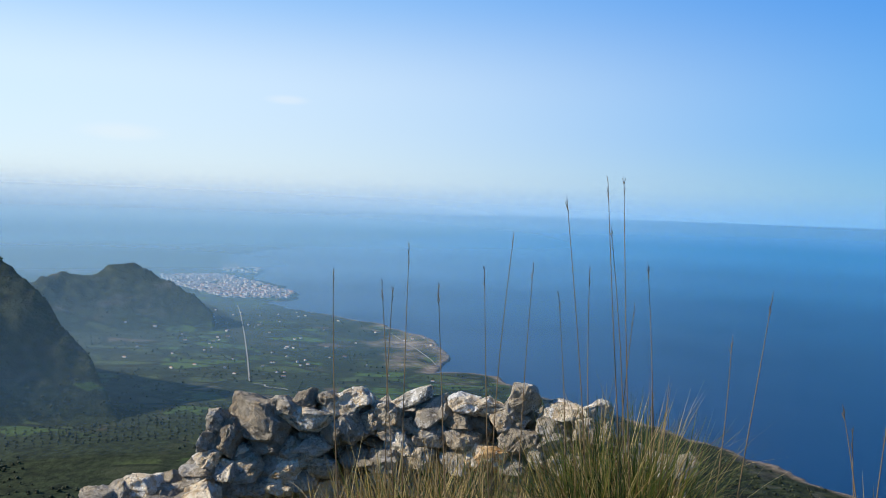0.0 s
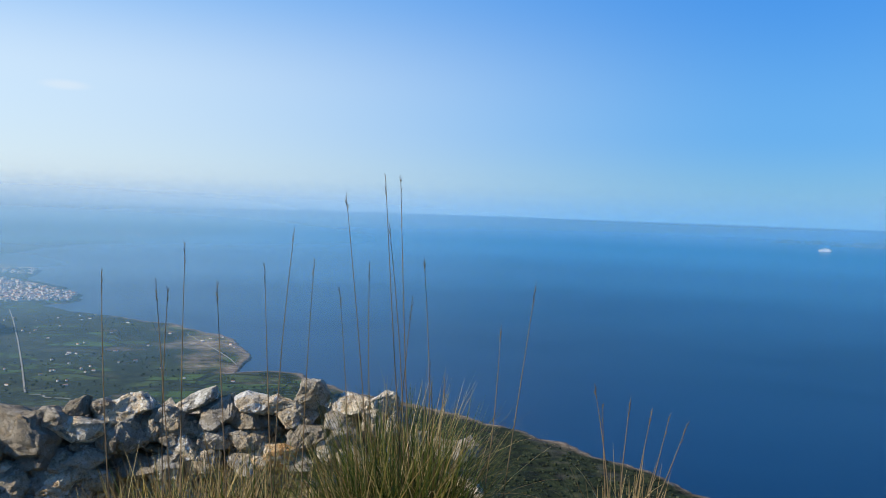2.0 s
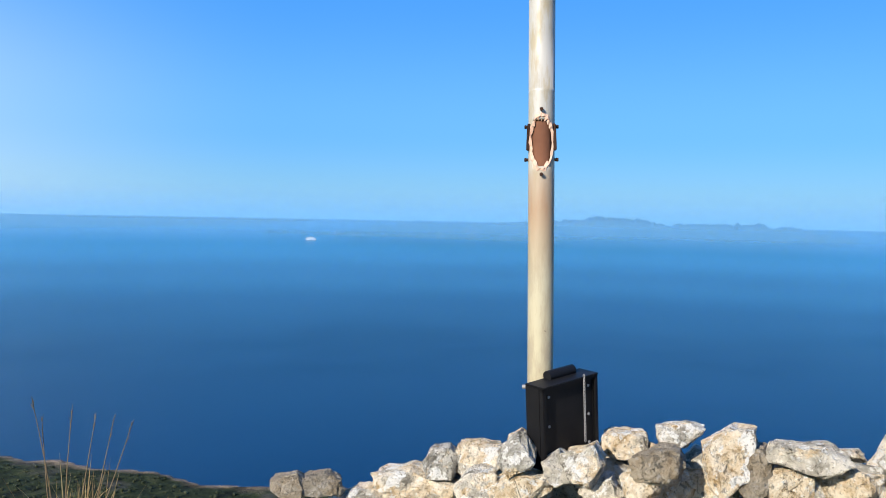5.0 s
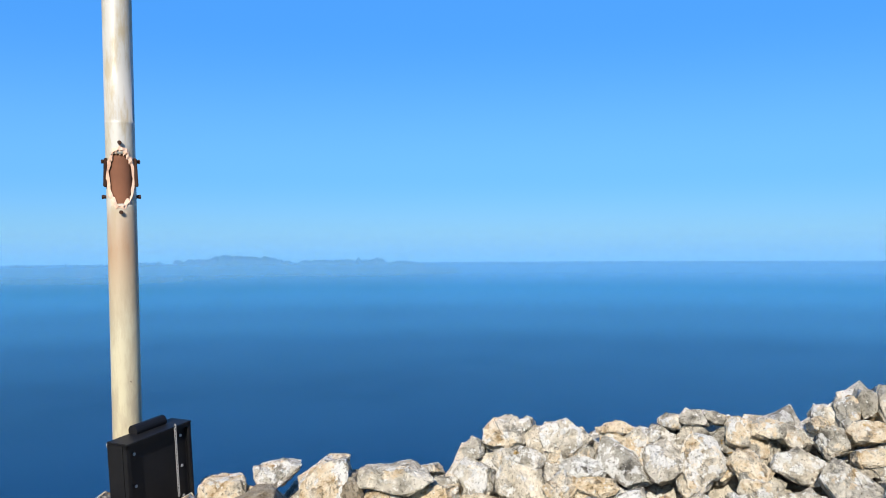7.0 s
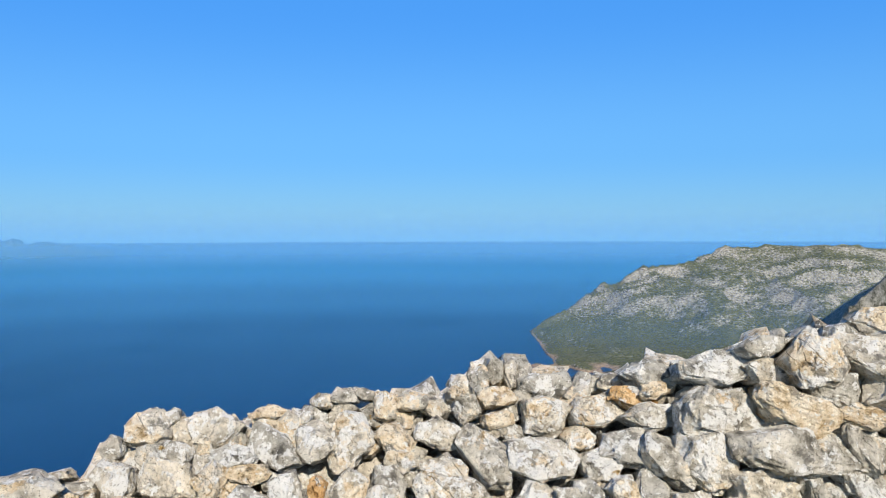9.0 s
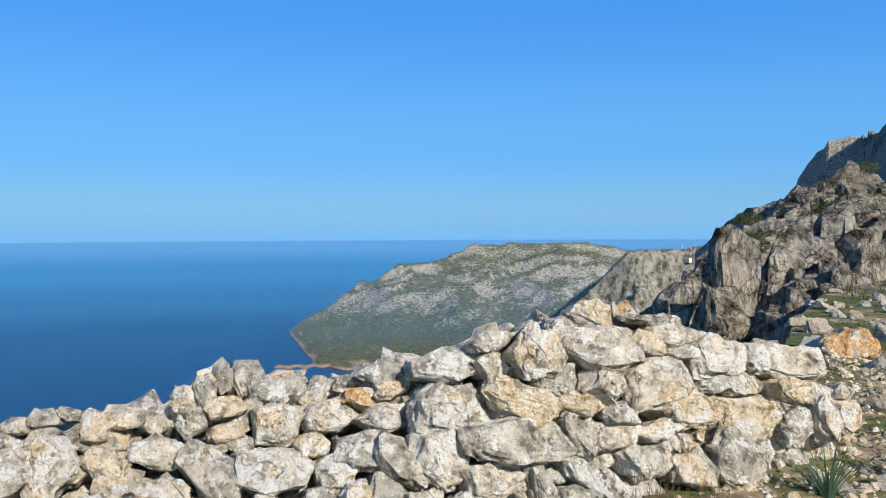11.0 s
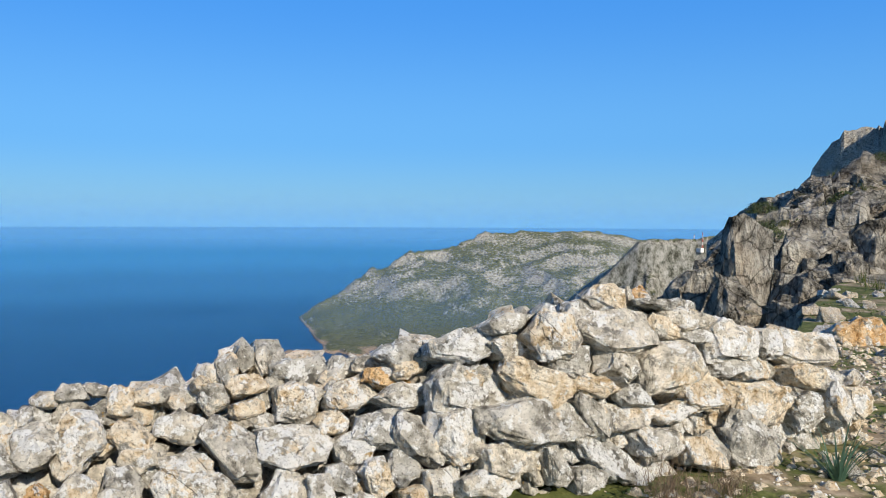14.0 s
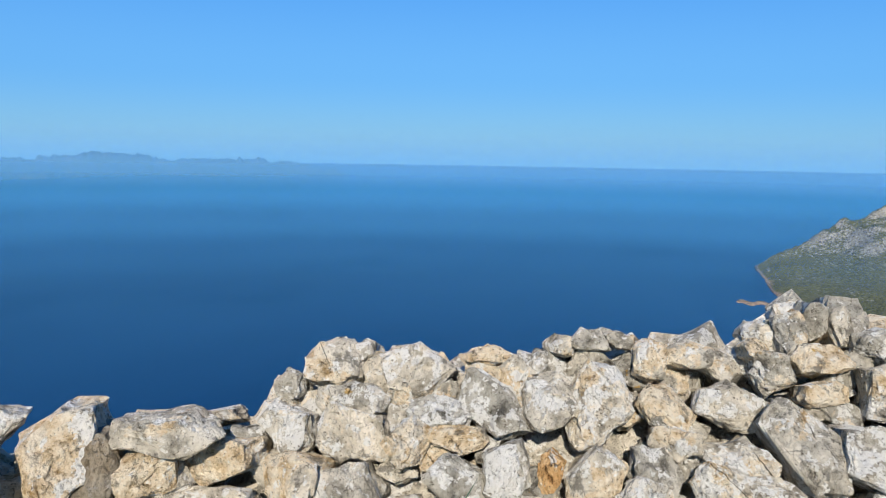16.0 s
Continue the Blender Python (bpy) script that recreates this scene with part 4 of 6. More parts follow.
STRETCH_G = [(-3.75, 0.96, 0.117, 0.044, -6, WHITE), (-3.91, 0.79, 0.108, 0.074, -6, WHITE), (-3.95, 0.93, 0.202, 0.13, -5, WHITE), (-4.02, 0.36, 0.153, 0.146, -20, GREY), (-4.12, 0.77, 0.148, 0.076, -6, WHITE), (-4.16, 0.57, 0.245, 0.135, -15, TAN), (-4.2, 0.25, 0.07, 0.066, -9, TAN), (-4.23, 0.89, 0.107, 0.085, -5, WHITE), (-4.47, 0.49, 0.143, 0.11, -55, WHITE), (-4.48, 0.86, 0.254, 0.113, -9, GREY), (-4.53, 0.69, 0.204, 0.071, -18, TAN), (-4.72, 0.51, 0.144, 0.114, -48, WHITE), (-4.9, 0.49, 0.111, 0.104, -7, TAN)]


def long_wall():
    wall = tagged(new("dry_stone_wall"), "dry-stone wall of pale lichened limestone rubble", "wall")
    laid = [*STRETCH_A, *STRETCH_B, *STRETCH_C, *STRETCH_D, *STRETCH_E, *STRETCH_F, *STRETCH_G]
    for k, (y, z, a, b, turn, stuff) in enumerate(laid):
        laid_block(wall, y, z, a, b, turn, stuff, k, rng.uniform(-0.02, 0.02))
    order = CREST[::-1]

    def top_at(y):
        return float(np.interp(y, [p[0] for p in order], [p[1] for p in order]))

    # small wedges between the blocks, set back a little
    wedges = []
    for y in np.arange(-5.0, 1.6, 0.085):
        for z in np.arange(0.0, top_at(y) - 0.03, 0.08):
            py, pz = float(y) + rng.uniform(-0.04, 0.04), float(z) + rng.uniform(-0.03, 0.03)
            free = True
            for oy, oz, a, b, turn, _ in laid:
                du, dv = oy - py, (pz - oz) * 1.05
                if abs(du) < 0.35 and abs(dv) < 0.35:
                    c, s_ = math.cos(radians(turn)), math.sin(radians(turn))
                    if ((du * c + dv * s_) / a) ** 2 + ((dv * c - du * s_) / b) ** 2 < 0.8:
                        free = False
                        break
            if free and all((py - q[0]) ** 2 + (pz - q[1]) ** 2 > 0.075 ** 2 for q in wedges):
                wedges.append((py, pz))
    for k, (y, z) in enumerate(wedges):
        size = rng.uniform(0.045, 0.08)
        laid_block(wall, y, z, size * rng.uniform(1.0, 1.5), size, rng.uniform(-40, 40), rng.choice((GREY, GREY, WHITE, TAN)), 300 + k, -0.11)
    # the orange block that leans on the crest
    part("stone", rock_bmesh(block_points(0.16, random.Random(8), 0.62), 77.0, 3, 0.05), ORANGE_M, wall, "orange-tan block leaning on the crest").location = (4.5, -3.47, 1.12)
    # rubble heart and the back of the crest
    for k in range(150):
        y = rng.uniform(-4.8, 1.2)
        c = wall_face(y, top_at(y) - rng.uniform(0.15, 0.28), 0.0) + Vector((rng.uniform(0.10, 0.7), 0, -0.02))
        pts = [Vector((rng.gauss(0, 1), rng.gauss(0, 1), rng.gauss(0, 0.8))).normalized() * rng.uniform(0.10, 0.19) for _ in range(12)]
        ob = part("stone", rock_bmesh(pts, k + 200.0, 1, 0.06), STONE_M if k % 4 else TAN_M, wall)
        ob.location = c
    bm = bmesh.new()
    rows = []
    for y in np.arange(-4.95, 1.55, 0.2):
        a, b_ = wall_face(float(y), -0.2, -0.2), wall_face(float(y), top_at(y) - 0.2, -0.2)
        rows.append([bm.verts.new(p) for p in (a, b_, b_ + Vector((0.7, 0, 0)), Vector((b_.x + 1.0, float(y), -0.6)))])
    for r0, r1 in zip(rows, rows[1:]):
        for k in range(3):
            bm.faces.new((r0[k], r0[k + 1], r1[k + 1], r1[k]))
    part("rubble_core", bm, STONE_M, wall)
    return wall


long_wall()

# ---- the broken wall above the bay ----
BROKEN = [(-2.9, -0.95), (-2.5, -0.75), (-2.36, -0.30), (-2.05, -0.17), (-1.75, -0.2), (-1.35, -0.15), (-0.95, -0.10), (-0.75, -0.2), (-0.5, -0.06), (-0.25, -0.18), (0.3, -0.05), (0.65, -0.15), (1.05, -0.2), (1.3, -0.38), (1.75, -0.72)]


def broken_face(x, z, out=0.0):
    n = Vector((-0.12, -1, 0.2)).normalized()
    return Vector((x, 6.6 - 0.16 * x + 0.2 * z - 0.09 * x * x, z)) + n * out


RUBBLE_A = [(-3.13, -0.86, 0.129, 0.052, 4, GREY), (-2.98, -0.85, 0.109, 0.075, 4, GREY), (-2.85, -0.84, 0.151, 0.098, 4, TAN), (-2.69, -0.88, 0.13, 0.064, 4, GREY), (-2.55, -0.88, 0.109, 0.069, 4, GREY), (-2.44, -0.88, 0.105, 0.069, 4, GREY), (-2.44, -0.7, 0.148, 0.081, 4, GREY), (-2.39, -0.78, 0.126, 0.086, 4, GREY), (-2.35, -0.5, 0.074, 0.097, 4, GREY), (-2.34, -0.63, 0.127, 0.078, 4, TAN), (-2.31, -0.33, 0.074, 0.098, 3, GREY), (-2.23, -0.9, 0.073, 0.048, 4, ORANGE), (-2.19, -0.73, 0.105, 0.087, 4, TAN), (-2.18, -0.45, 0.106, 0.167, 3, SHADED), (-2.12, -0.85, 0.126, 0.1, 4, GREY), (-2.07, -0.58, 0.148, 0.068, 4, WHITE), (-2.01, -0.72, 0.126, 0.097, 4, GREY)]
RUBBLE_B = [(-2, -0.32, 0.246, 0.187, -15, SHADED), (-1.95, -0.85, 0.13, 0.105, 4, GREY), (-1.88, -0.51, 0.131, 0.087, 4, SHADED), (-1.85, -0.68, 0.093, 0.102, 4, GREY), (-1.8, -0.21, 0.132, 0.084, 3, GREY), (-1.74, -0.84, 0.117, 0.101, 4, TAN), (-1.71, -0.7, 0.13, 0.086, 4, TAN), (-1.68, -0.55, 0.11, 0.102, 4, GREY), (-1.61, -0.15, 0.107, 0.075, 32, SHADED), (-1.59, -0.81, 0.126, 0.088, 4, GREY), (-1.59, -0.3, 0.249, 0.1, 6, TAN), (-1.56, -0.62, 0.105, 0.083, 4, GREY), (-1.5, -0.52, 0.151, 0.087, 4, GREY), (-1.41, -0.69, 0.109, 0.086, 4, GREY), (-1.39, -0.14, 0.095, 0.056, 3, GREY), (-1.35, -0.42, 0.105, 0.079, 3, SHADED), (-1.27, -0.18, 0.17, 0.098, 22, TAN)]
RUBBLE_C = [(-1.19, -0.37, 0.106, 0.126, 32, GREY), (-1.11, -0.12, 0.084, 0.08, 3, TAN), (-1.02, -0.3, 0.092, 0.096, 3, GREY), (-0.9, -0.25, 0.129, 0.096, 3, GREY), (-0.89, -0.63, 0.124, 0.098, 4, GREY), (-0.85, -0.4, 0.108, 0.087, 3, GREY), (-0.79, -0.34, 0.149, 0.071, 3, GREY), (-0.78, -0.49, 0.128, 0.102, 4, TAN), (-0.68, -0.1, 0.159, 0.069, 27, TAN), (-0.63, -0.58, 0.168, 0.102, 4, GREY), (-0.52, -0.21, 0.179, 0.116, 28, GREY), (-0.5, -0.4, 0.167, 0.094, 3, GREY), (-0.3, -0.26, 0.126, 0.087, 3, SHADED), (-0.29, -0.59, 0.125, 0.101, 4, GREY), (-0.24, -0.41, 0.145, 0.086, 4, GREY), (-0.23, -0.12, 0.146, 0.079, -7, TAN), (-0.05, -0.14, 0.184, 0.071, 3, TAN)]
RUBBLE_D = [(-0.03, -0.52, 0.207, 0.12, 13, ORANGE), (0.14, -0.22, 0.162, 0.086, 3, GREY), (0.17, -0.58, 0.122, 0.084, 4, GREY), (0.21, -0.13, 0.099, 0.082, 3, GREY), (0.24, -0.37, 0.161, 0.104, 4, SHADED), (0.27, -0.02, 0.122, 0.094, 3, GREY), (0.38, -0.48, 0.081, 0.099, 4, TAN), (0.49, -0.22, 0.12, 0.099, 3, GREY), (0.53, -0.36, 0.138, 0.102, 4, GREY), (0.58, -0.1, 0.158, 0.084, 3, TAN), (0.62, -0.5, 0.137, 0.101, 4, GREY), (0.79, -0.24, 0.117, 0.101, 3, GREY), (0.86, -0.08, 0.109, 0.09, 3, TAN), (0.97, -0.22, 0.115, 0.115, 3, GREY), (1.13, -0.38, 0.095, 0.099, 4, GREY), (1.3, -0.4, 0.111, 0.094, 4, GREY), (1.47, -0.39, 0.111, 0.074, 19, GREY)]


def broken_wall():
    wall = tagged(new("broken_stone_wall"), "tumbled dry-stone wall of grey and tan rubble on the brink", "wall")
    seeds = []
    for x in np.arange(-2.15, 1.6, 0.10):
        top = float(np.interp(x, [p[0] for p in BROKEN], [p[1] for p in BROKEN]))
        for z in np.arange(-1.5, top - 0.04, 0.10):
            q = (float(x) + rng.uniform(-0.1, 0.1), float(z) + rng.uniform(-0.06, 0.06))
            gap = rng.choice((0.09, 0.12, 0.16))
            if not seeds or min((q[0] - s[0]) ** 2 + (q[1] - s[1]) ** 2 for s in seeds) > gap ** 2:
                seeds.append(q)
    n = len(seeds)
    rim = ghosts(BROKEN, 0.09, 0.13) + [(-2.3, -1.5 + 0.12 * k) for k in range(12)] + [(1.75, -1.5 + 0.15 * k) for k in range(7)] + [(0.2 * k - 3, -1.65) for k in range(26)]
    weights = [rng.choice((0.0, 0.005, 0.02)) for _ in range(n)] + [0.012] * len(rim)
    lay_stones(wall, seeds + rim, weights, n, lambda x, z, out: broken_face(x, z - 0.05, out - 0.15), 0.17, raw_above=0.82, lean_k=0.55, common=SHADED_M)
    for k, (x, z, a, b, turn, stuff) in enumerate([*RUBBLE_A, *RUBBLE_B, *RUBBLE_C, *RUBBLE_D]):
        bm, out = block_mesh(Vector((1, -0.1, 0)).normalized(), Vector((0, 0.2, 1)).normalized(), a * 1.16, b * 1.14, turn, 900 + k, 1.8)
        part("stone", bm, BROWN_SHADED_M if stuff in (GREY, WHITE) else stuff, wall).location = broken_face(x, z, rng.uniform(-0.03, 0.03))
    for k in range(70):
        x = rng.uniform(-2.15, 1.5)
        top = float(np.interp(x, [p[0] for p in BROKEN], [p[1] for p in BROKEN]))
        c = broken_face(x, top - rng.uniform(0.22, 0.34), 0) + Vector((0, rng.uniform(0.15, 0.7), 0))
        pts = [Vector((rng.gauss(0, 1), rng.gauss(0, 1), rng.gauss(0, 0.8))).normalized() * rng.uniform(0.10, 0.2) for _ in range(12)]
        ob = part("stone", rock_bmesh(pts, k + 400.0, 1, 0.06), SHADED_M if k % 3 else RAW_M, wall)
        ob.location = c
    bm = bmesh.new()
    rows = []
    for x in np.arange(-2.2, 1.65, 0.2):
        top = float(np.interp(x, [p[0] for p in BROKEN], [p[1] for p in BROKEN])) - 0.18
        a, b_ = broken_face(float(x), -1.8, -0.18), broken_face(float(x), top, -0.18)
        rows.append([bm.verts.new(p) for p in (a, b_, b_ + Vector((0, 0.6, 0)), Vector((float(x), b_.y + 0.9, -2.2)))])
    for r0, r1 in zip(rows, rows[1:]):
        for k in range(3):
            bm.faces.new((r0[k], r0[k + 1], r1[k + 1], r1[k]))
    part("rubble_core", bm, STONE_M, wall)


broken_wall()


# ---- tumbled stones round the post ----
HEAP_A = [(3.64, 2.81, 0.16, 0.109, 0.082, 3, GREY), (3.79, 2.64, 0.18, 0.149, 0.109, 4, TAN), (3.53, 2.16, 0.37, 0.104, 0.094, 34, TAN), (3.52, 2.91, -0, 0.277, 0.123, 3, TAN), (3.44, 2.34, 0.16, 0.134, 0.098, 5, TAN), (3.54, 2.15, 0.19, 0.186, 0.103, 6, RAW), (3.69, 2, 0.31, 0.071, 0.091, 6, GREY), (3.73, 1.87, 0.34, 0.117, 0.101, 7, TAN), (4.14, 1.88, 0.37, 0.146, 0.076, 7, TAN), (4.19, 1.58, 0.47, 0.135, 0.067, 8, WHITE), (3.84, 1.5, 0.4, 0.143, 0.085, 8, SHADED), (4.23, 1.31, 0.39, 0.145, 0.158, 9, TAN), (4.2, 1.47, 0.2, 0.179, 0.108, 10, TAN), (3.83, 1.59, 0.29, 0.101, 0.086, 8, RAW)]
HEAP_B = [(4.25, 1.19, 0.35, 0.098, 0.132, 10, SHADED), (4.29, 0.95, 0.48, 0.206, 0.067, 5, GREY), (2.92, 3.34, 0.04, 0.116, 0.066, 0, SHADED), (3.07, 3.24, 0.04, 0.138, 0.067, 1, SHADED), (3.78, 1.78, 0.22, 0.122, 0.07, 8, GREY), (3.27, 3.1, -0.03, 0.133, 0.047, 2, TAN), (4.28, 1.03, 0.33, 0.12, 0.084, 11, TAN)]


def tumbled_stones():
    line = [(2.35, 3.75, -0.22), (2.9, 3.35, -0.12), (3.35, 3.05, 0.06), (3.75, 2.72, 0.16), (3.95, 2.35, 0.20), (4.15, 1.85, 0.32), (4.22, 1.35, 0.38)]
    k = 0
    for row, (shift, drop, size) in enumerate(((-0.55, 0.26, 0.13), (-0.34, 0.14, 0.15), (-0.1, 0.03, 0.15), (0.15, 0.0, 0.16), (0.42, 0.1, 0.18))):
        s = 0.0
        while s < len(line) - 1:
            i, f = int(s), s - int(s)
            a, b_ = line[i], line[i + 1]
            px, py, pz = (a[j] + f * (b_[j] - a[j]) for j in range(3))
            d = Vector((px, py, 0)).normalized()
            size_k = size * rng.uniform(0.7, 1.35)
            c = Vector((px, py, pz - drop - (0.22 if py > 2.6 else 0.18))) + d * (shift + rng.uniform(-0.08, 0.08)) + Vector((0, 0, rng.uniform(-0.05, 0.05)))
            near_box = (c - Vector((3.8, 2.0, 0.3))).length < 0.36
            if near_box:
                c.z -= 0.14
            pts = block_points(size_k * 1.1, rng)
            ob = part("loose_rock", rock_bmesh(pts, k + 600.0, 2, 0.055), RAW_M if rng.random() > 0.45 else STONE_M, None)
            ob.location = c
            tagged(ob, "sunlit block of broken limestone in a tumbled heap", "rock", "tumbled rocks by the post")
            k += 1
            s += size_k * rng.uniform(1.3, 1.8) / max((Vector(b_[:2]) - Vector(a[:2])).length, 0.1)

    for k, (x, y, z, a, b, turn, stuff) in enumerate([*HEAP_A, *HEAP_B]):
        bm, _ = block_mesh(Vector((y, -x, 0)).normalized(), Vector((0, 0, 1)), a, b, turn, 1000 + k, 1.8)
        ob = part("loose_rock", bm, stuff, None)
        ob.location = (x, y, z)
        tagged(ob, "sunlit block of broken limestone in a tumbled heap", "rock", "tumbled rocks by the post")


tumbled_stones()
for k in range(26):
    b, r = rng.uniform(-30, -19.5), rng.uniform(6.2, 7.4)
    x, y = (float(q) for q in polar(b, r))
    size = rng.uniform(0.09, 0.2)
    pts = block_points(size, rng)
    ob = part("loose_rock", rock_bmesh(pts, k + 800.0, 2, 0.05), RAW_M if k % 3 == 0 else SHADED_M, None)
    ob.location = (x, y, -0.86 - 0.02 * (b + 20) ** 2 * 0.1 - rng.uniform(0, 0.12) - (0.3 if b < -24 else 0))
    tagged(ob, "grey block of limestone fallen from the broken wall", "rock", "rocks fallen from the wall")

# ---- the post and its box ----
def paint_material(name, a, b_, rust, rough=0.45):
    m, t, bs = material(name, rough)
    v = coords(t)
    n = noise_node(t, v, 6.0, 6, 0.65)
    col = ramp(t, noise_node(t, v, 2.2, 4), [(0.35, a), (0.65, b_)])
    col = mix(t, ramp(t, n, [(0.60, (0, 0, 0)), (0.72, (1, 1, 1))]), col, rust)
    t.links.new(col, bs.inputs["Base Color"])
    bump(t, bs, noise_node(t, v, 40.0, 4), 0.15, 0.003)
    return m




def post_material():
    """Cream paint, greyer towards the top, with a brown rust stain run down from the torn opening."""
    m, t, b = material("aged_cream_paint", 0.42)
    v = coords(t)
    sep = t.nodes.new("ShaderNodeSeparateXYZ")
    t.links.new(v, sep.inputs[0])
    grime = noise_node(t, coords(t, (6, 6, 1.2)), 2.0, 7, 0.7)
    base = ramp(t, math_node(t, "MULTIPLY", sep.outputs["Z"], 0.3), [(0.25, (0.40, 0.36, 0.235)), (0.55, (0.36, 0.33, 0.245)), (0.72, (0.37, 0.36, 0.33))])
    base = mix(t, ramp(t, grime, [(0.42, (1, 1, 1)), (0.56, (0, 0, 0))]), base, (0.30, 0.26, 0.18))
    run = ramp(t, math_node(t, "MULTIPLY", sep.outputs["Z"], 0.3), [(0.46, (0, 0, 0)), (0.575, (0.85, 0.85, 0.85)), (0.63, (0.5, 0.5, 0.5)), (0.65, (0, 0, 0))])
    base = mix(t, math_node(t, "MULTIPLY", run, ramp(t, grime, [(0.3, (0.25, 0.25, 0.25)), (0.6, (1, 1, 1))])), base, (0.27, 0.155, 0.08))
    chips = ramp(t, noise_node(t, v, 13.0, 6, 0.6), [(0.70, (0, 0, 0)), (0.73, (1, 1, 1))])
    t.links.new(mix(t, chips, base, (0.13, 0.09, 0.06)), b.inputs["Base Color"])
    bump(t, b, noise_node(t, v, 40.0, 4), 0.15, 0.003)
    return m


POST_M = post_material()
RUST_M = paint_material("rust", (0.10, 0.045, 0.028), (0.20, 0.09, 0.052), (0.05, 0.022, 0.014), 0.85)
DARK_RUST_M = paint_material("dark_rust", (0.022, 0.012, 0.009), (0.05, 0.025, 0.017), (0.09, 0.04, 0.022), 0.85)
PEEL_M = paint_material("peeling_edge", (0.46, 0.27, 0.19), (0.58, 0.42, 0.32), (0.16, 0.07, 0.04), 0.8)
BLACK_M = paint_material("black_steel", (0.005, 0.005, 0.006), (0.010, 0.010, 0.011), (0.02, 0.018, 0.016), 0.5)
BLACK_M.node_tree.nodes["Principled BSDF"].inputs["Specular IOR Level"].default_value = 0.15
CHAIN_M = paint_material("dull_zinc", (0.20, 0.20, 0.20), (0.28, 0.28, 0.28), (0.18, 0.12, 0.08), 0.4)


def tube(bm, a, b_, r0, r1=None, sides=12, caps=True):
    a, b_ = Vector(a), Vector(b_)
    q = (b_ - a).to_track_quat("Z", "Y").to_matrix()
    ringz = []
    for p, r in ((a, r0), (b_, r0 if r1 is None else r1)):
        ringz.append([bm.verts.new(p + q @ Vector((r * math.cos(2 * math.pi * k / sides), r * math.sin(2 * math.pi * k / sides), 0))) for k in range(sides)])
    for k in range(sides):
        bm.faces.new((ringz[0][k], ringz[0][(k + 1) % sides], ringz[1][(k + 1) % sides], ringz[1][k]))
    if caps:
        bm.faces.new(ringz[0][::-1])
        bm.faces.new(ringz[1])


def box_mesh(bm, o, u, v, w, bevel=0.0):
    """A block from a corner and three edges."""
    o, u, v, w = Vector(o), Vector(u), Vector(v), Vector(w)
    vs = [bm.verts.new(o + i * u + j * v + k * w) for k in (0, 1) for j in (0, 1) for i in (0, 1)]
    fs = [bm.faces.new([vs[i] for i in f]) for f in ((0, 2, 3, 1), (4, 5, 7, 6), (0, 1, 5, 4), (2, 6, 7, 3), (0, 4, 6, 2), (1, 3, 7, 5))]
    if bevel:
        bmesh.ops.bevel(bm, geom=list({e for f in fs for e in f.edges}), offset=bevel, segments=2, affect="EDGES")


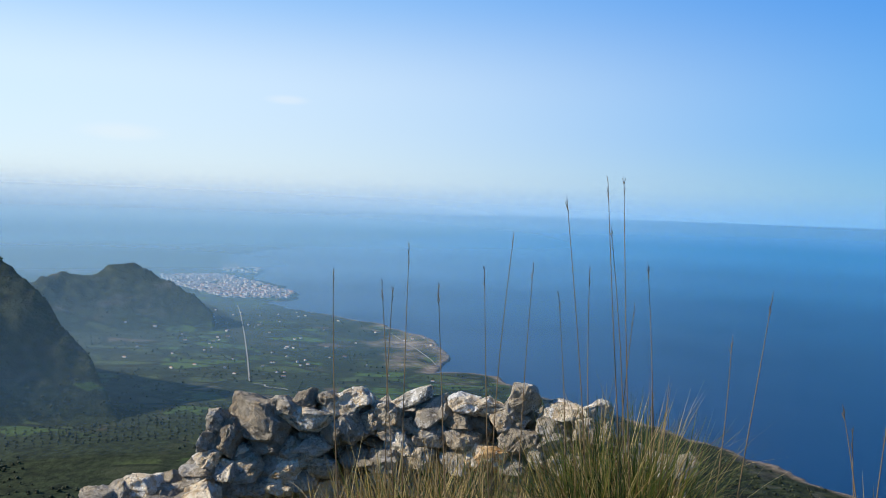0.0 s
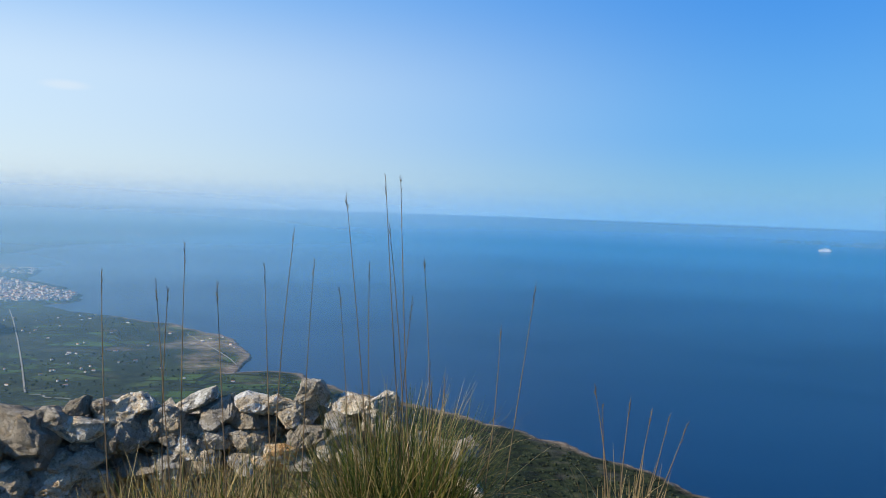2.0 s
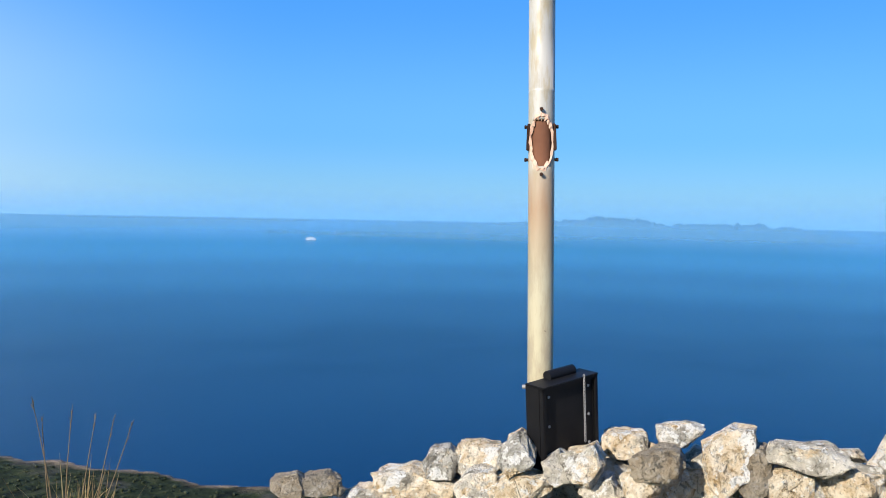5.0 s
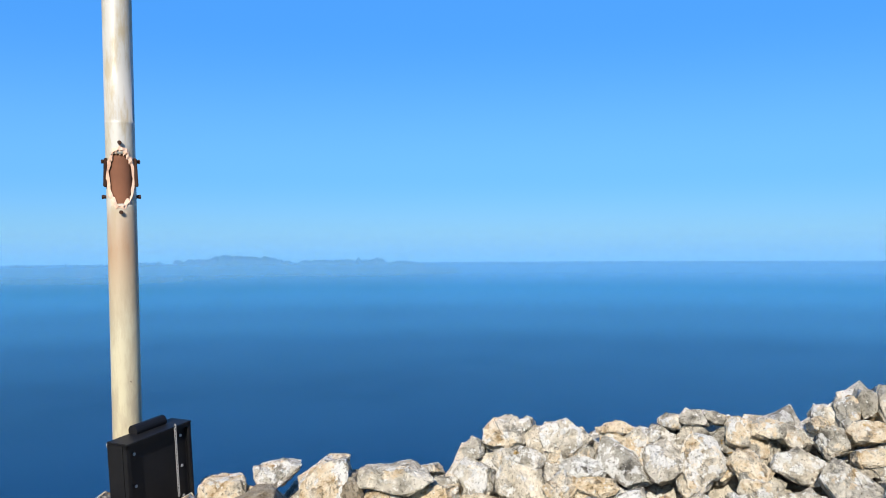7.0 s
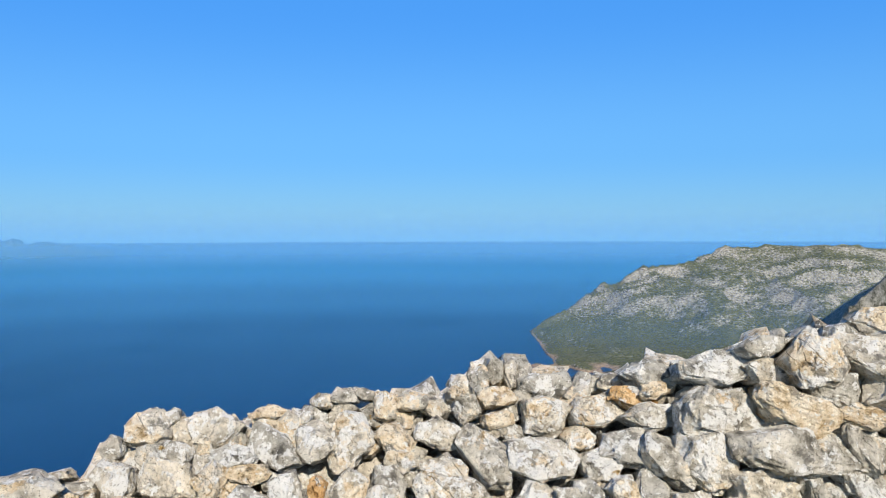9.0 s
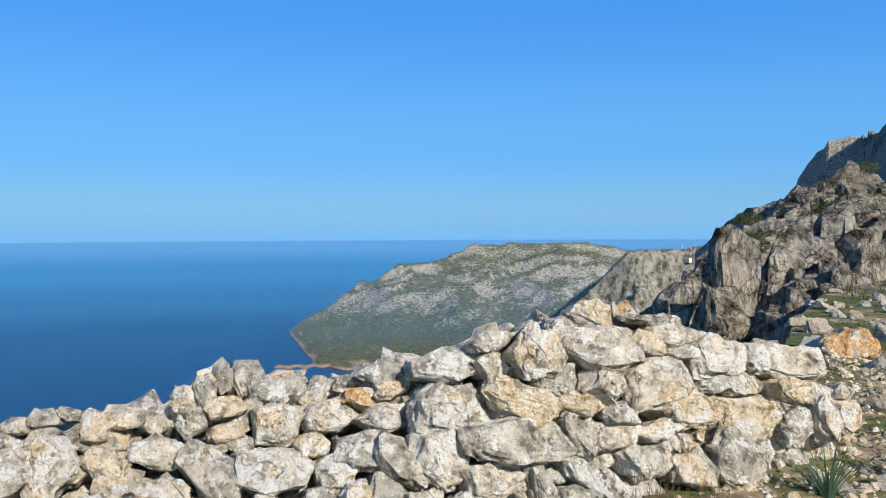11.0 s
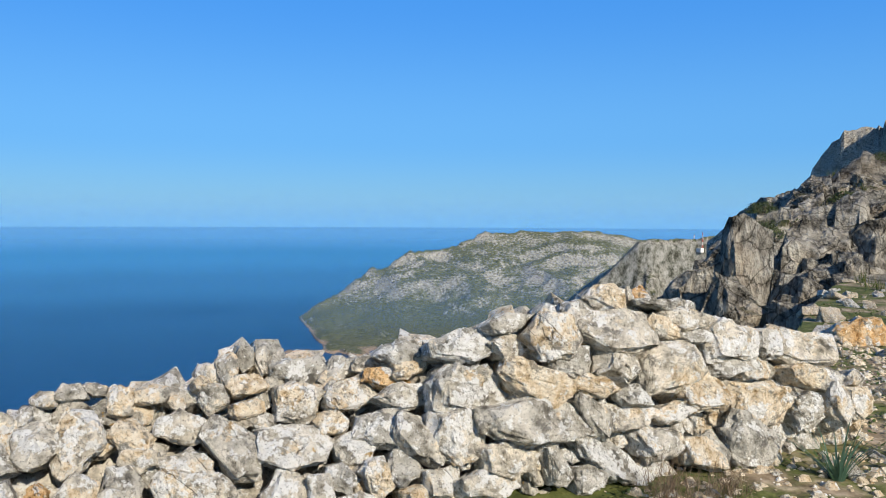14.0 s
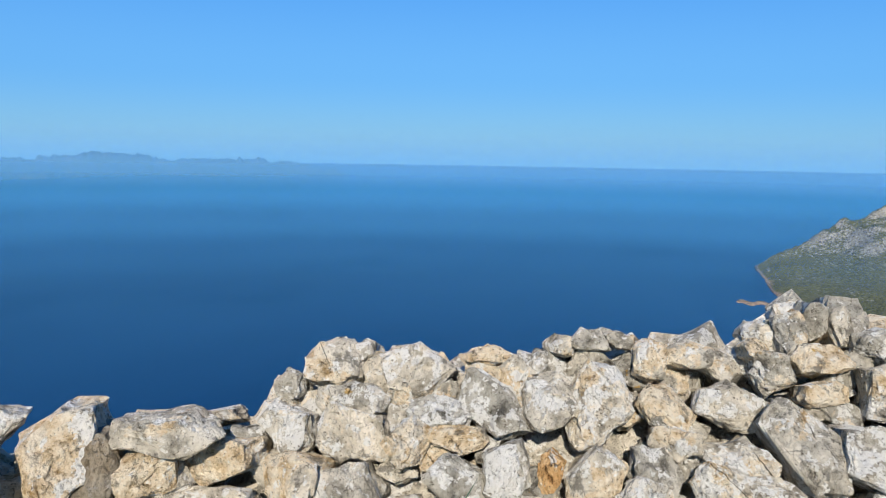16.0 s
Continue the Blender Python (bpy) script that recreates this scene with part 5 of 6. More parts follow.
def metal_post():
    r = 0.074
    post = tagged(new("metal_post"), "cream-painted steel post with a rusted-out opening", "post")
    post.location = (3.945, 2.30, -0.25)
    post.rotation_euler = (radians(-0.8), radians(-0.9), 0)
    face = math.atan2(-0.61, -0.79)
    zs = list(np.arange(0, 2.0, 0.25)) + list(np.arange(2.0, 2.6, 0.02)) + list(np.arange(2.6, 5.2, 0.3))
    lo, hi = 2.155, 2.43
    bm = bmesh.new()
    sides = 56
    ringz = [[bm.verts.new((r * math.cos(face + 2 * math.pi * (k - sides / 2) / sides), r * math.sin(face + 2 * math.pi * (k - sides / 2) / sides), z)) for k in range(sides)] for z in zs]
    wob = random.Random(4)
    for i in range(len(zs) - 1):
        zc = (zs[i] + zs[i + 1]) / 2
        half = 0.0
        if lo < zc < hi:
            f = (zc - lo) / (hi - lo)
            half = 1.12 * min(1, 0.55 + 1.2 * f) * (1 if f < 0.85 else 0.6) * wob.uniform(0.9, 1.08)
        for k in range(sides):
            ang = 2 * math.pi * (k + 0.5 - sides / 2) / sides
            if abs(ang) < half:
                continue
            bm.faces.new((ringz[i][k], ringz[i][(k + 1) % sides], ringz[i + 1][(k + 1) % sides], ringz[i + 1][k]))
    for f in bm.faces:
        f.smooth = True
    shaft = part("shaft", bm, POST_M, post)
    sol = shaft.modifiers.new("thickness", "SOLIDIFY")
    sol.thickness, sol.offset = 0.006, -1
    bm = bmesh.new()
    tube(bm, (0, 0, 2.0), (0, 0, 2.6), 0.061, sides=40)
    part("sleeve", bm, RUST_M, post, "bare rust-brown inner tube")
    d = Vector((math.cos(face), math.sin(face), 0))
    side = Vector((-d.y, d.x, 0))
    # ragged rim of torn paint round the opening
    bm = bmesh.new()
    loops = []
    for k in range(44):
        a = 2 * math.pi * k / 44
        row = []
        for f, lift in ((0.90 + wob.uniform(-0.14, 0.06), -0.004), (0.97, 0.002 + wob.uniform(0, 0.008)), (1.03 + wob.uniform(-0.06, 0.12), 0.0015)):
            ang, z = 1.06 * f * math.sin(a), (lo + hi) / 2 + 0.150 * f * math.cos(a)
            row.append(bm.verts.new((d * math.cos(ang) + side * math.sin(ang)) * (r + lift) + Vector((0, 0, z))))
        loops.append(row)
    for a, b_ in zip(loops, loops[1:] + loops[:1]):
        for q in range(2):
            bm.faces.new((a[q], a[q + 1], b_[q + 1], b_[q]))
    part("torn_rim", bm, PEEL_M, post, "ragged rim of peeling cream paint")
    for sgn in (-1, 1):
        bm = bmesh.new()
        box_mesh(bm, side * sgn * (r - 0.010) + d * 0.012 + Vector((0, 0, 2.25)), side * sgn * 0.022 + d * 0.004, d * 0.028, side * -sgn * 0.006 + Vector((0, 0, 0.15)), 0.004)
        part("rust_flap", bm, DARK_RUST_M, post, "torn rusty steel flap")
    for z in (2.20, 2.385):
        for sgn in (-1, 1):
            bm = bmesh.new()
            tube(bm, side * sgn * (r - 0.01) + Vector((0, 0, z)), side * sgn * (r + 0.022) + Vector((0, 0, z)), 0.009, sides=8)
            tube(bm, side * sgn * (r + 0.010) + Vector((0, 0, z)), side * sgn * (r + 0.020) + Vector((0, 0, z)), 0.012, sides=6)
            part("bolt", bm, DARK_RUST_M, post)
    for z in (2.115, 2.475):
        bm = bmesh.new()
        tube(bm, d * (r - 0.01) + Vector((0, 0, z)), d * (r + 0.024) + Vector((0, 0, z)), 0.010, sides=8)
        part("bolt", bm, DARK_RUST_M, post)
    for z in (0.9, 0.62):
        bm = bmesh.new()
        tube(bm, side * -1 * (r - 0.004) + Vector((0, 0, z)), side * -1 * (r + 0.03) + Vector((0, 0, z)), 0.012, sides=8)
        part("hook", bm, CHAIN_M, post, "small zinc hook")


metal_post()


def steel_box():
    thing = tagged(new("steel_box"), "black steel box with a chain leaning on the post", "box")
    thing.location = (3.63, 2.04, 0.285)
    thing.rotation_euler = (0, radians(-5), 0)
    u, v = Vector((0.99, -0.12, 0)).normalized(), Vector((0.12, 0.99, 0)).normalized()
    w, d, h = 0.43, 0.13, 0.45
    up = Vector((0, 0, 1))
    bm = bmesh.new()
    box_mesh(bm, v * 0.02, u * w, v * (d - 0.02), up * h, 0.006)
    part("body", bm, BLACK_M, thing)
    for o, a, c in (((0, 0, 0), u * w, up * 0.022), (up * (h - 0.022), u * w, up * 0.022), ((0, 0, 0), u * 0.022, up * h), (u * (w - 0.022), u * 0.022, up * h)):
        bm = bmesh.new()
        box_mesh(bm, Vector(o) - v * 0.004, a, v * 0.028, c, 0.002)
        part("rim", bm, BLACK_M, thing)
    bm = bmesh.new()
    tube(bm, u * 0.14 + v * (d - 0.03) + up * (h + 0.02), u * 0.34 + v * (d - 0.03) + up * (h + 0.02), 0.03, sides=16)
    part("roll_hinge", bm, BLACK_M, thing)
    bm = bmesh.new()
    box_mesh(bm, v * -0.012 + up * (h - 0.004), u * w, v * (d + 0.01), up * 0.010, 0.003)
    part("lid", bm, BLACK_M, thing)
    for iu in (0.06, 0.37):
        for iz in (0.07, 0.23, 0.39):
            bm = bmesh.new()
            tube(bm, u * iu - v * 0.004 + v * 0.02 + up * iz, u * iu + v * 0.012 + up * iz, 0.008, sides=8)
            part("rivet", bm, CHAIN_M, thing)
    chain = Vector(u * 0.31 - v * 0.012 + up * (h + 0.008))
    for k in range(22):
        bm = bmesh.new()
        c = chain - up * 0.017 * k
        side = (u if k % 2 else v) * 0.006
        n = 8
        pts = [c + side * math.cos(2 * math.pi * j / n) + up * 0.012 * math.sin(2 * math.pi * j / n) for j in range(n)]
        for j in range(n):
            tube(bm, pts[j], pts[(j + 1) % n], 0.002, sides=5, caps=False)
        part("chain_link", bm, CHAIN_M, thing)


steel_box()


# ---- plants ----
def leaf_material(name, stops, rough=0.7):
    m, t, b = material(name, rough)
    geo = t.nodes.new("ShaderNodeNewGeometry")
    n = noise_node(t, coords(t), 6.0, 4)
    v = math_node(t, "ADD", math_node(t, "MULTIPLY", geo.outputs["Random Per Island"], 0.75), math_node(t, "MULTIPLY", n, 0.25))
    col = ramp(t, v, stops)
    t.links.new(col, b.inputs["Base Color"])
    through_light, both = t.nodes.new("ShaderNodeBsdfTranslucent"), t.nodes.new("ShaderNodeMixShader")
    t.links.new(mix(t, 1.0, col, (1.5, 1.5, 1.1), "MULTIPLY"), through_light.inputs["Color"])
    both.inputs[0].default_value = 0.42
    t.links.new(b.outputs[0], both.inputs[1])
    t.links.new(through_light.outputs[0], both.inputs[2])
    t.links.new(both.outputs[0], t.nodes["Material Output"].inputs["Surface"])
    return m


STRAW_M = leaf_material("dry_straw", [(0.1, (0.10, 0.065, 0.025)), (0.5, (0.26, 0.18, 0.075)), (0.9, (0.50, 0.39, 0.19))])
GRASS_M = leaf_material("tussock_grass", [(0.1, (0.018, 0.030, 0.006)), (0.45, (0.055, 0.080, 0.014)), (0.7, (0.11, 0.12, 0.024)), (0.95, (0.32, 0.23, 0.085))])
STALK_M = leaf_material("grass_stalk", [(0.2, (0.12, 0.08, 0.045)), (0.8, (0.22, 0.16, 0.09))])
ASPHODEL_M = leaf_material("asphodel_leaf", [(0.1, (0.035, 0.075, 0.05)), (0.5, (0.06, 0.12, 0.08)), (0.9, (0.12, 0.17, 0.10))], 0.5)
SHRUB_M = leaf_material("shrub_leaf", [(0.1, (0.02, 0.032, 0.01)), (0.5, (0.05, 0.068, 0.02)), (0.9, (0.10, 0.11, 0.035))])
HERB_M = leaf_material("low_herb", [(0.1, (0.03, 0.06, 0.015)), (0.5, (0.07, 0.11, 0.03)), (0.9, (0.14, 0.16, 0.05))])
TWIG_M = leaf_material("dry_twig", [(0.1, (0.09, 0.06, 0.04)), (0.5, (0.17, 0.12, 0.08)), (0.9, (0.27, 0.20, 0.13))])
TREE_M = leaf_material("dark_foliage", [(0.1, (0.018, 0.028, 0.012)), (0.5, (0.036, 0.050, 0.020)), (0.9, (0.065, 0.075, 0.032))])


def ground_z(x, y):
    r = max(math.hypot(x, y), 0.3)
    b = math.degrees(math.atan2(x, y))
    return float(land(np.array([[b]]), np.array([[r]]))[0, 0])


class Strips:
    """Gathers many narrow blades into one mesh."""

    def __init__(self, seed):
        self.v, self.f, self.r = [], [], random.Random(seed)

    def blade(self, base, heading, length, width, lean, bend, segs=4):
        d = Vector((math.cos(heading), math.sin(heading), 0))
        side = Vector((-d.y, d.x, 0))
        p, ang = Vector(base), lean
        i0 = len(self.v)
        for k in range(segs + 1):
            w = width * (1 - (k / segs) ** 2 * 0.95) * (0.7 if k == 0 else 1) / 2
            self.v += [p - side * w, p + side * w]
            p = p + (d * math.sin(ang) + Vector((0, 0, math.cos(ang)))) * (length / segs)
            ang += bend / segs
        for k in range(segs):
            a = i0 + 2 * k
            self.f.append((a, a + 1, a + 3, a + 2))

    def leaf(self, c, n, size):
        n = n.normalized()
        u = n.orthogonal().normalized()
        u = Matrix.Rotation(self.r.uniform(0, 6.28), 3, n) @ u
        w = n.cross(u) * 0.45
        i0 = len(self.v)
        self.v += [c - u * size, c + w * size, c + u * size, c - w * size]
        self.f.append((i0, i0 + 1, i0 + 2, i0 + 3))

    def build(self, name, mat, parent=None):
        return mesh_object(name, self.v, self.f, mat, parent)


def tussock(center, radius, height, count, seed, label, green=0.6):
    thing = tagged(new("grass_tussock"), label, "grass", "tussocks on the brink")
    thing.location = center
    for name, mat, n, h in (("green_tuft", GRASS_M, int(count * green), height), ("dry_tuft", STRAW_M, int(count * (1 - green)), height * 1.1)):
        s = Strips(seed + len(name))
        for _ in range(n):
            a, q = s.r.uniform(0, 6.283), radius * math.sqrt(s.r.random())
            s.blade((q * math.cos(a), q * math.sin(a), -0.05), a + s.r.gauss(0, 1.3), h * s.r.uniform(0.4, 1.2), s.r.choice((0.005, 0.007, 0.010, 0.014)), s.r.uniform(0.0, 0.5), s.r.choice((0.3, 0.8, 1.6, 2.4)) * s.r.random(), 7)
        s.build(name, mat, thing)
    return thing


def stalk(thing, base, tip, seed):
    """A tall flowering stem with a narrow ear."""
    r = random.Random(seed)
    base, tip = Vector(base), Vector(tip)
    bm = bmesh.new()
    bow = Vector((r.uniform(-1, 1), r.uniform(-1, 1), 0)) * 0.02 * (tip - base).length
    pts = [base.lerp(tip, k / 6) + bow * math.sin(math.pi * k / 6) for k in range(7)]
    for k in range(6):
        tube(bm, pts[k], pts[k + 1], 0.0048 - 0.0005 * k, 0.0043 - 0.0005 * k, sides=5, caps=False)
    ear = part("stalk", bm, STALK_M, thing)
    bm = bmesh.new()
    d = (pts[6] - pts[5]).normalized()
    tube(bm, pts[6] - d * 0.10, pts[6] - d * 0.03, 0.0015, 0.0021, sides=5, caps=False)
    tube(bm, pts[6] - d * 0.03, pts[6] + d * 0.03, 0.0021, 0.0008, sides=5, caps=False)
    for _ in range(5):
        q = pts[6] - d * r.uniform(0.0, 0.12)
        tube(bm, q, q + d * 0.04 + Vector((r.uniform(-1, 1), r.uniform(-1, 1), 0)) * 0.012, 0.0022, 0.001, sides=4, caps=False)
    part("ear", bm, STALK_M, ear)


def at(b, e, r):
    x, y = polar(b, r)
    return Vector((float(x), float(y), EYE + r * math.tan(radians(e))))


big = tussock((0.74, 4.5, -0.62), 0.30, 1.0, 2600, 5, "large green and straw tussock of mountain grass before the wall", 0.8)
more = tussock((-0.1, 4.7, -0.66), 0.62, 0.62, 1500, 6, "green and straw-coloured tussock of mountain grass before the wall", 0.58)
side = tussock((1.05, 4.6, -0.68), 0.2, 0.6, 260, 7, "green tussock of mountain grass with tall stems", 0.65)
east = tussock((1.98, 4.1, -0.42), 0.2, 0.5, 260, 8, "dry yellow tussock of mountain grass on the brink", 0.25)
front = tussock((-0.95, 4.6, -0.75), 0.4, 0.55, 700, 10, "low dry tussock of mountain grass before the wall", 0.55)
low_t = tussock((-0.55, 4.9, -0.7), 0.45, 0.62, 800, 9, "low dry tussock of mountain grass before the wall", 0.35)
# tips of the tall stems: bearing, elevation, bearing of the foot
STEMS = [(7.6, 2.3, 10.2), (8.7, 2.3, 10.6), (4.8, 0.9, 7.6), (1.1, -1.9, 0.3), (-0.9, -4.4, 0.4), (2.6, -4.0, 2.2), (4.5, -6.0, 5.6), (-6.4, -2.9, -6.2), (-8.3, -5.5, -6.5), (-7.5, -6.1, -7.2), (-4.2, -5.6, -2.8), (-11.8, -4.8, -10.6), (10.6, -3.5, 11.2), (18.8, -5.0, 16.4), (16.4, -8.2, 14.8), (6.6, -4.1, 8.2), (8.0, -1.2, 9.8), (9.8, -6.6, 9.4)]
for k, (tb, te, fb) in enumerate(STEMS):
    owner = big if 3 < fb < 10.3 else side if fb > 10.3 else more
    foot, top = at(fb, -20.5, 4.55), at(tb, te - 0.9, 4.75)
    foot.z = -0.62
    stalk(owner, foot - owner.location, top - owner.location, 40 + k)
for k, (tb, te, fb) in enumerate([(23.4, -11.6, 25.2), (24.0, -13.0, 25.0), (25.9, -12.3, 25.6), (27.4, -13.0, 26.0), (29.8, -13.6, 26.3), (28.6, -13.2, 26.6)]):
    foot, top = at(fb, -20.5, 4.5), at(tb, te - 1.3, 4.6)
    foot.z = -0.42
    stalk(east, foot - east.location, top - east.location, 70 + k)


def asphodel(x, y, size, seed):
    thing = tagged(new("asphodel"), "clump of blue-green strap leaves growing from stony ground", "plant", "asphodels by the wall")
    thing.location = (x, y, ground_z(x, y) - 0.01)
    s = Strips(seed)
    single = size > 0.33 or y > -2
    for k in range(34):
        a = s.r.uniform(0, 6.283)
        if single:
            s.v, s.f = [], []
        s.blade((0.03 * math.cos(a), 0.03 * math.sin(a), 0), a, size * s.r.uniform(0.6, 1.1), 0.016 * size / 0.4, s.r.uniform(0.15, 0.75), s.r.uniform(0.3, 1.3), 6)
        if single:
            s.build("leaf", ASPHODEL_M, thing)
    if not single:
        s.build("leaf_rosette", ASPHODEL_M, thing)


for k, (x, y, sz) in enumerate([(3.62, -4.95, 0.46), (3.75, -4.3, 0.36), (3.85, 0.02, 0.5), (3.95, -0.42, 0.3), (3.9, -1.45, 0.24), (5.3, -7.0, 0.3), (4.1, -7.4, 0.34), (3.4, -6.6, 0.3), (3.1, -5.9, 0.26), (5.6, -9.3, 0.34), (4.4, -9.0, 0.3), (4.6, -6.1, 0.24), (2.9, -5.2, 0.2), (4.2, -12.2, 0.4)]):
    asphodel(x, y, sz, 100 + k)


def thorn_bush(x, y, size, seed):
    thing = tagged(new("thorn_bush"), "low dry brown thorn bush at the foot of the wall", "bush", "thorn bushes")
    thing.location = (x, y, ground_z(x, y))
    s = Strips(seed)
    for _ in range(260):
        a = s.r.uniform(0, 6.283)
        q = size * s.r.uniform(0, 0.5)
        s.blade((q * math.cos(a), q * math.sin(a), s.r.uniform(0, 0.3) * size), s.r.uniform(0, 6.283), size * s.r.uniform(0.3, 0.7), 0.003, s.r.uniform(0.2, 1.4), s.r.uniform(-1.0, 1.0), 3)
    s.build("brushwood", TWIG_M, thing)


for k, (x, y, sz) in enumerate([(3.9, -0.95, 0.3), (3.82, -3.25, 0.32), (3.75, -3.55, 0.26), (5.6, -6.2, 0.4)]):
    thorn_bush(x, y, sz, 130 + k)


def herbs():
    """Moss, clover and small grass on the stony ground."""
    s = Strips(150)
    for _ in range(14000):
        b, r = s.r.uniform(100, 152), 3.2 + 14 * s.r.random() ** 1.6
        x, y = (float(q) for q in polar(b, r))
        if float(value_noise(np.array([x * 1.1]), np.array([y * 1.1]), 7)[0]) < -0.06 or (x > 4.1 and y > -4.9):
            continue
        z = HERB_Z(x, y)
        for _ in range(3):
            s.leaf(Vector((x + s.r.uniform(-0.05, 0.05), y + s.r.uniform(-0.05, 0.05), z + s.r.uniform(0.0, 0.035))), Vector((s.r.uniform(-1, 1), s.r.uniform(-1, 1), 1.4)), s.r.uniform(0.010, 0.026))
    tagged(s.build("ground_herbs", HERB_M), "patches of small green herbs between stones", "plants", kind="stuff")


gb, gr = np.meshgrid(np.linspace(98, 153, 111), np.linspace(2.5, 20, 141), indexing="ij")
gh = land(gb, gr)


def HERB_Z(x, y):
    b, r = math.degrees(math.atan2(x, y)), math.hypot(x, y)
    i, j = min(max(int((b - 98) / 0.5), 0), 110), min(max(int((r - 2.5) / 0.125), 0), 140)
    return float(gh[i, j])


herbs()


def shrub(c, w, h, seed, label="rounded dark green shrub on the rocks"):
    thing = tagged(new("shrub"), label, "shrub", "shrubs on the crag")
    thing.location = c
    s = Strips(seed)
    for _ in range(900):
        n = Vector((s.r.gauss(0, 1), s.r.gauss(0, 1), abs(s.r.gauss(0, 1)))).normalized()
        k = s.r.uniform(0.65, 1.05) * (1 + 0.25 * noise.noise(n * 2.3 + Vector((seed, 0, 0))))
        s.leaf(Vector((n.x * w * k, n.y * w * k, n.z * h * k)), n + Vector((s.r.uniform(-1, 1), s.r.uniform(-1, 1), s.r.uniform(-0.5, 1))) * 0.8, 0.045 * w / 0.6)
    s.build("foliage", SHRUB_M, thing)
    bm = bmesh.new()
    for k in range(5):
        a = 1.256 * k
        tube(bm, (0, 0, -0.1), (0.5 * w * math.cos(a), 0.5 * w * math.sin(a), 0.6 * h), 0.03 * w, 0.012 * w, sides=5)
    part("branch_frame", bm, TWIG_M, thing)


# shrubs: bearing, distance, width, height
for k, (b, r, w, h) in enumerate([(133.1, 25.8, 1.0, 0.9), (134.2, 26.8, 0.6, 0.5), (145.2, 17.5, 0.75, 0.4), (137.8, 23.6, 0.4, 0.6), (138.6, 24.4, 0.4, 0.5), (141.8, 31, 0.8, 0.5), (143.9, 32, 0.9, 0.5), (146.2, 33, 0.9, 0.5), (148.6, 36, 0.9, 0.6), (138.8, 33, 0.7, 0.4), (143.4, 39, 0.9, 0.5), (145.0, 41, 0.9, 0.5), (148.0, 43, 1.0, 0.5), (140.6, 37, 0.5, 0.4), (133.9, 28.6, 0.5, 0.4), (142.9, 21.5, 0.5, 0.35), (149.2, 24, 0.6, 0.4), (136.2, 27.5, 0.45, 0.4), (130.2, 33, 0.6, 0.4)]):
    x, y = (float(q) for q in polar(b + 0.2, r))
    shrub((x, y, ground_z(x, y) - 0.05), w, h, 160 + k)


def dry_tufts():
    s = Strips(190)
    for _ in range(290):
        b, r = s.r.uniform(131, 152), s.r.uniform(10, 52)
        x, y = (float(q) for q in polar(b, r))
        if float(value_noise(np.array([x * 0.4]), np.array([y * 0.4]), 19)[0]) < 0.0:
            continue
        z = ground_z(x, y)
        for _ in range(26):
            a = s.r.uniform(0, 6.283)
            q = s.r.uniform(0, 0.18)
            s.blade((x + q * math.cos(a), y + q * math.sin(a), z - 0.03), a, s.r.uniform(0.2, 0.5) * (0.3 + 0.7 * min(r / 34, 1)), 0.006 + 0.014 * min(r / 30, 1), s.r.uniform(0.05, 0.6), s.r.uniform(0.1, 1.0), 3)
    tagged(s.build("dry_grass", GRASS_M), "tufts of dry yellow grass over the crag", "grass", kind="stuff")


dry_tufts()


# ---- loose stones ----
def stone_meshes(count, seed, jag=0.06, flat=0.75):
    r = random.Random(seed)
    out = []
    for k in range(count):
        pts = block_points(0.9, r, flat)
        me = bpy.data.meshes.new("rock")
        bm = rock_bmesh(pts, seed + k, 2, jag)
        bm.to_mesh(me)
        bm.free()
        out.append(me)
    return out


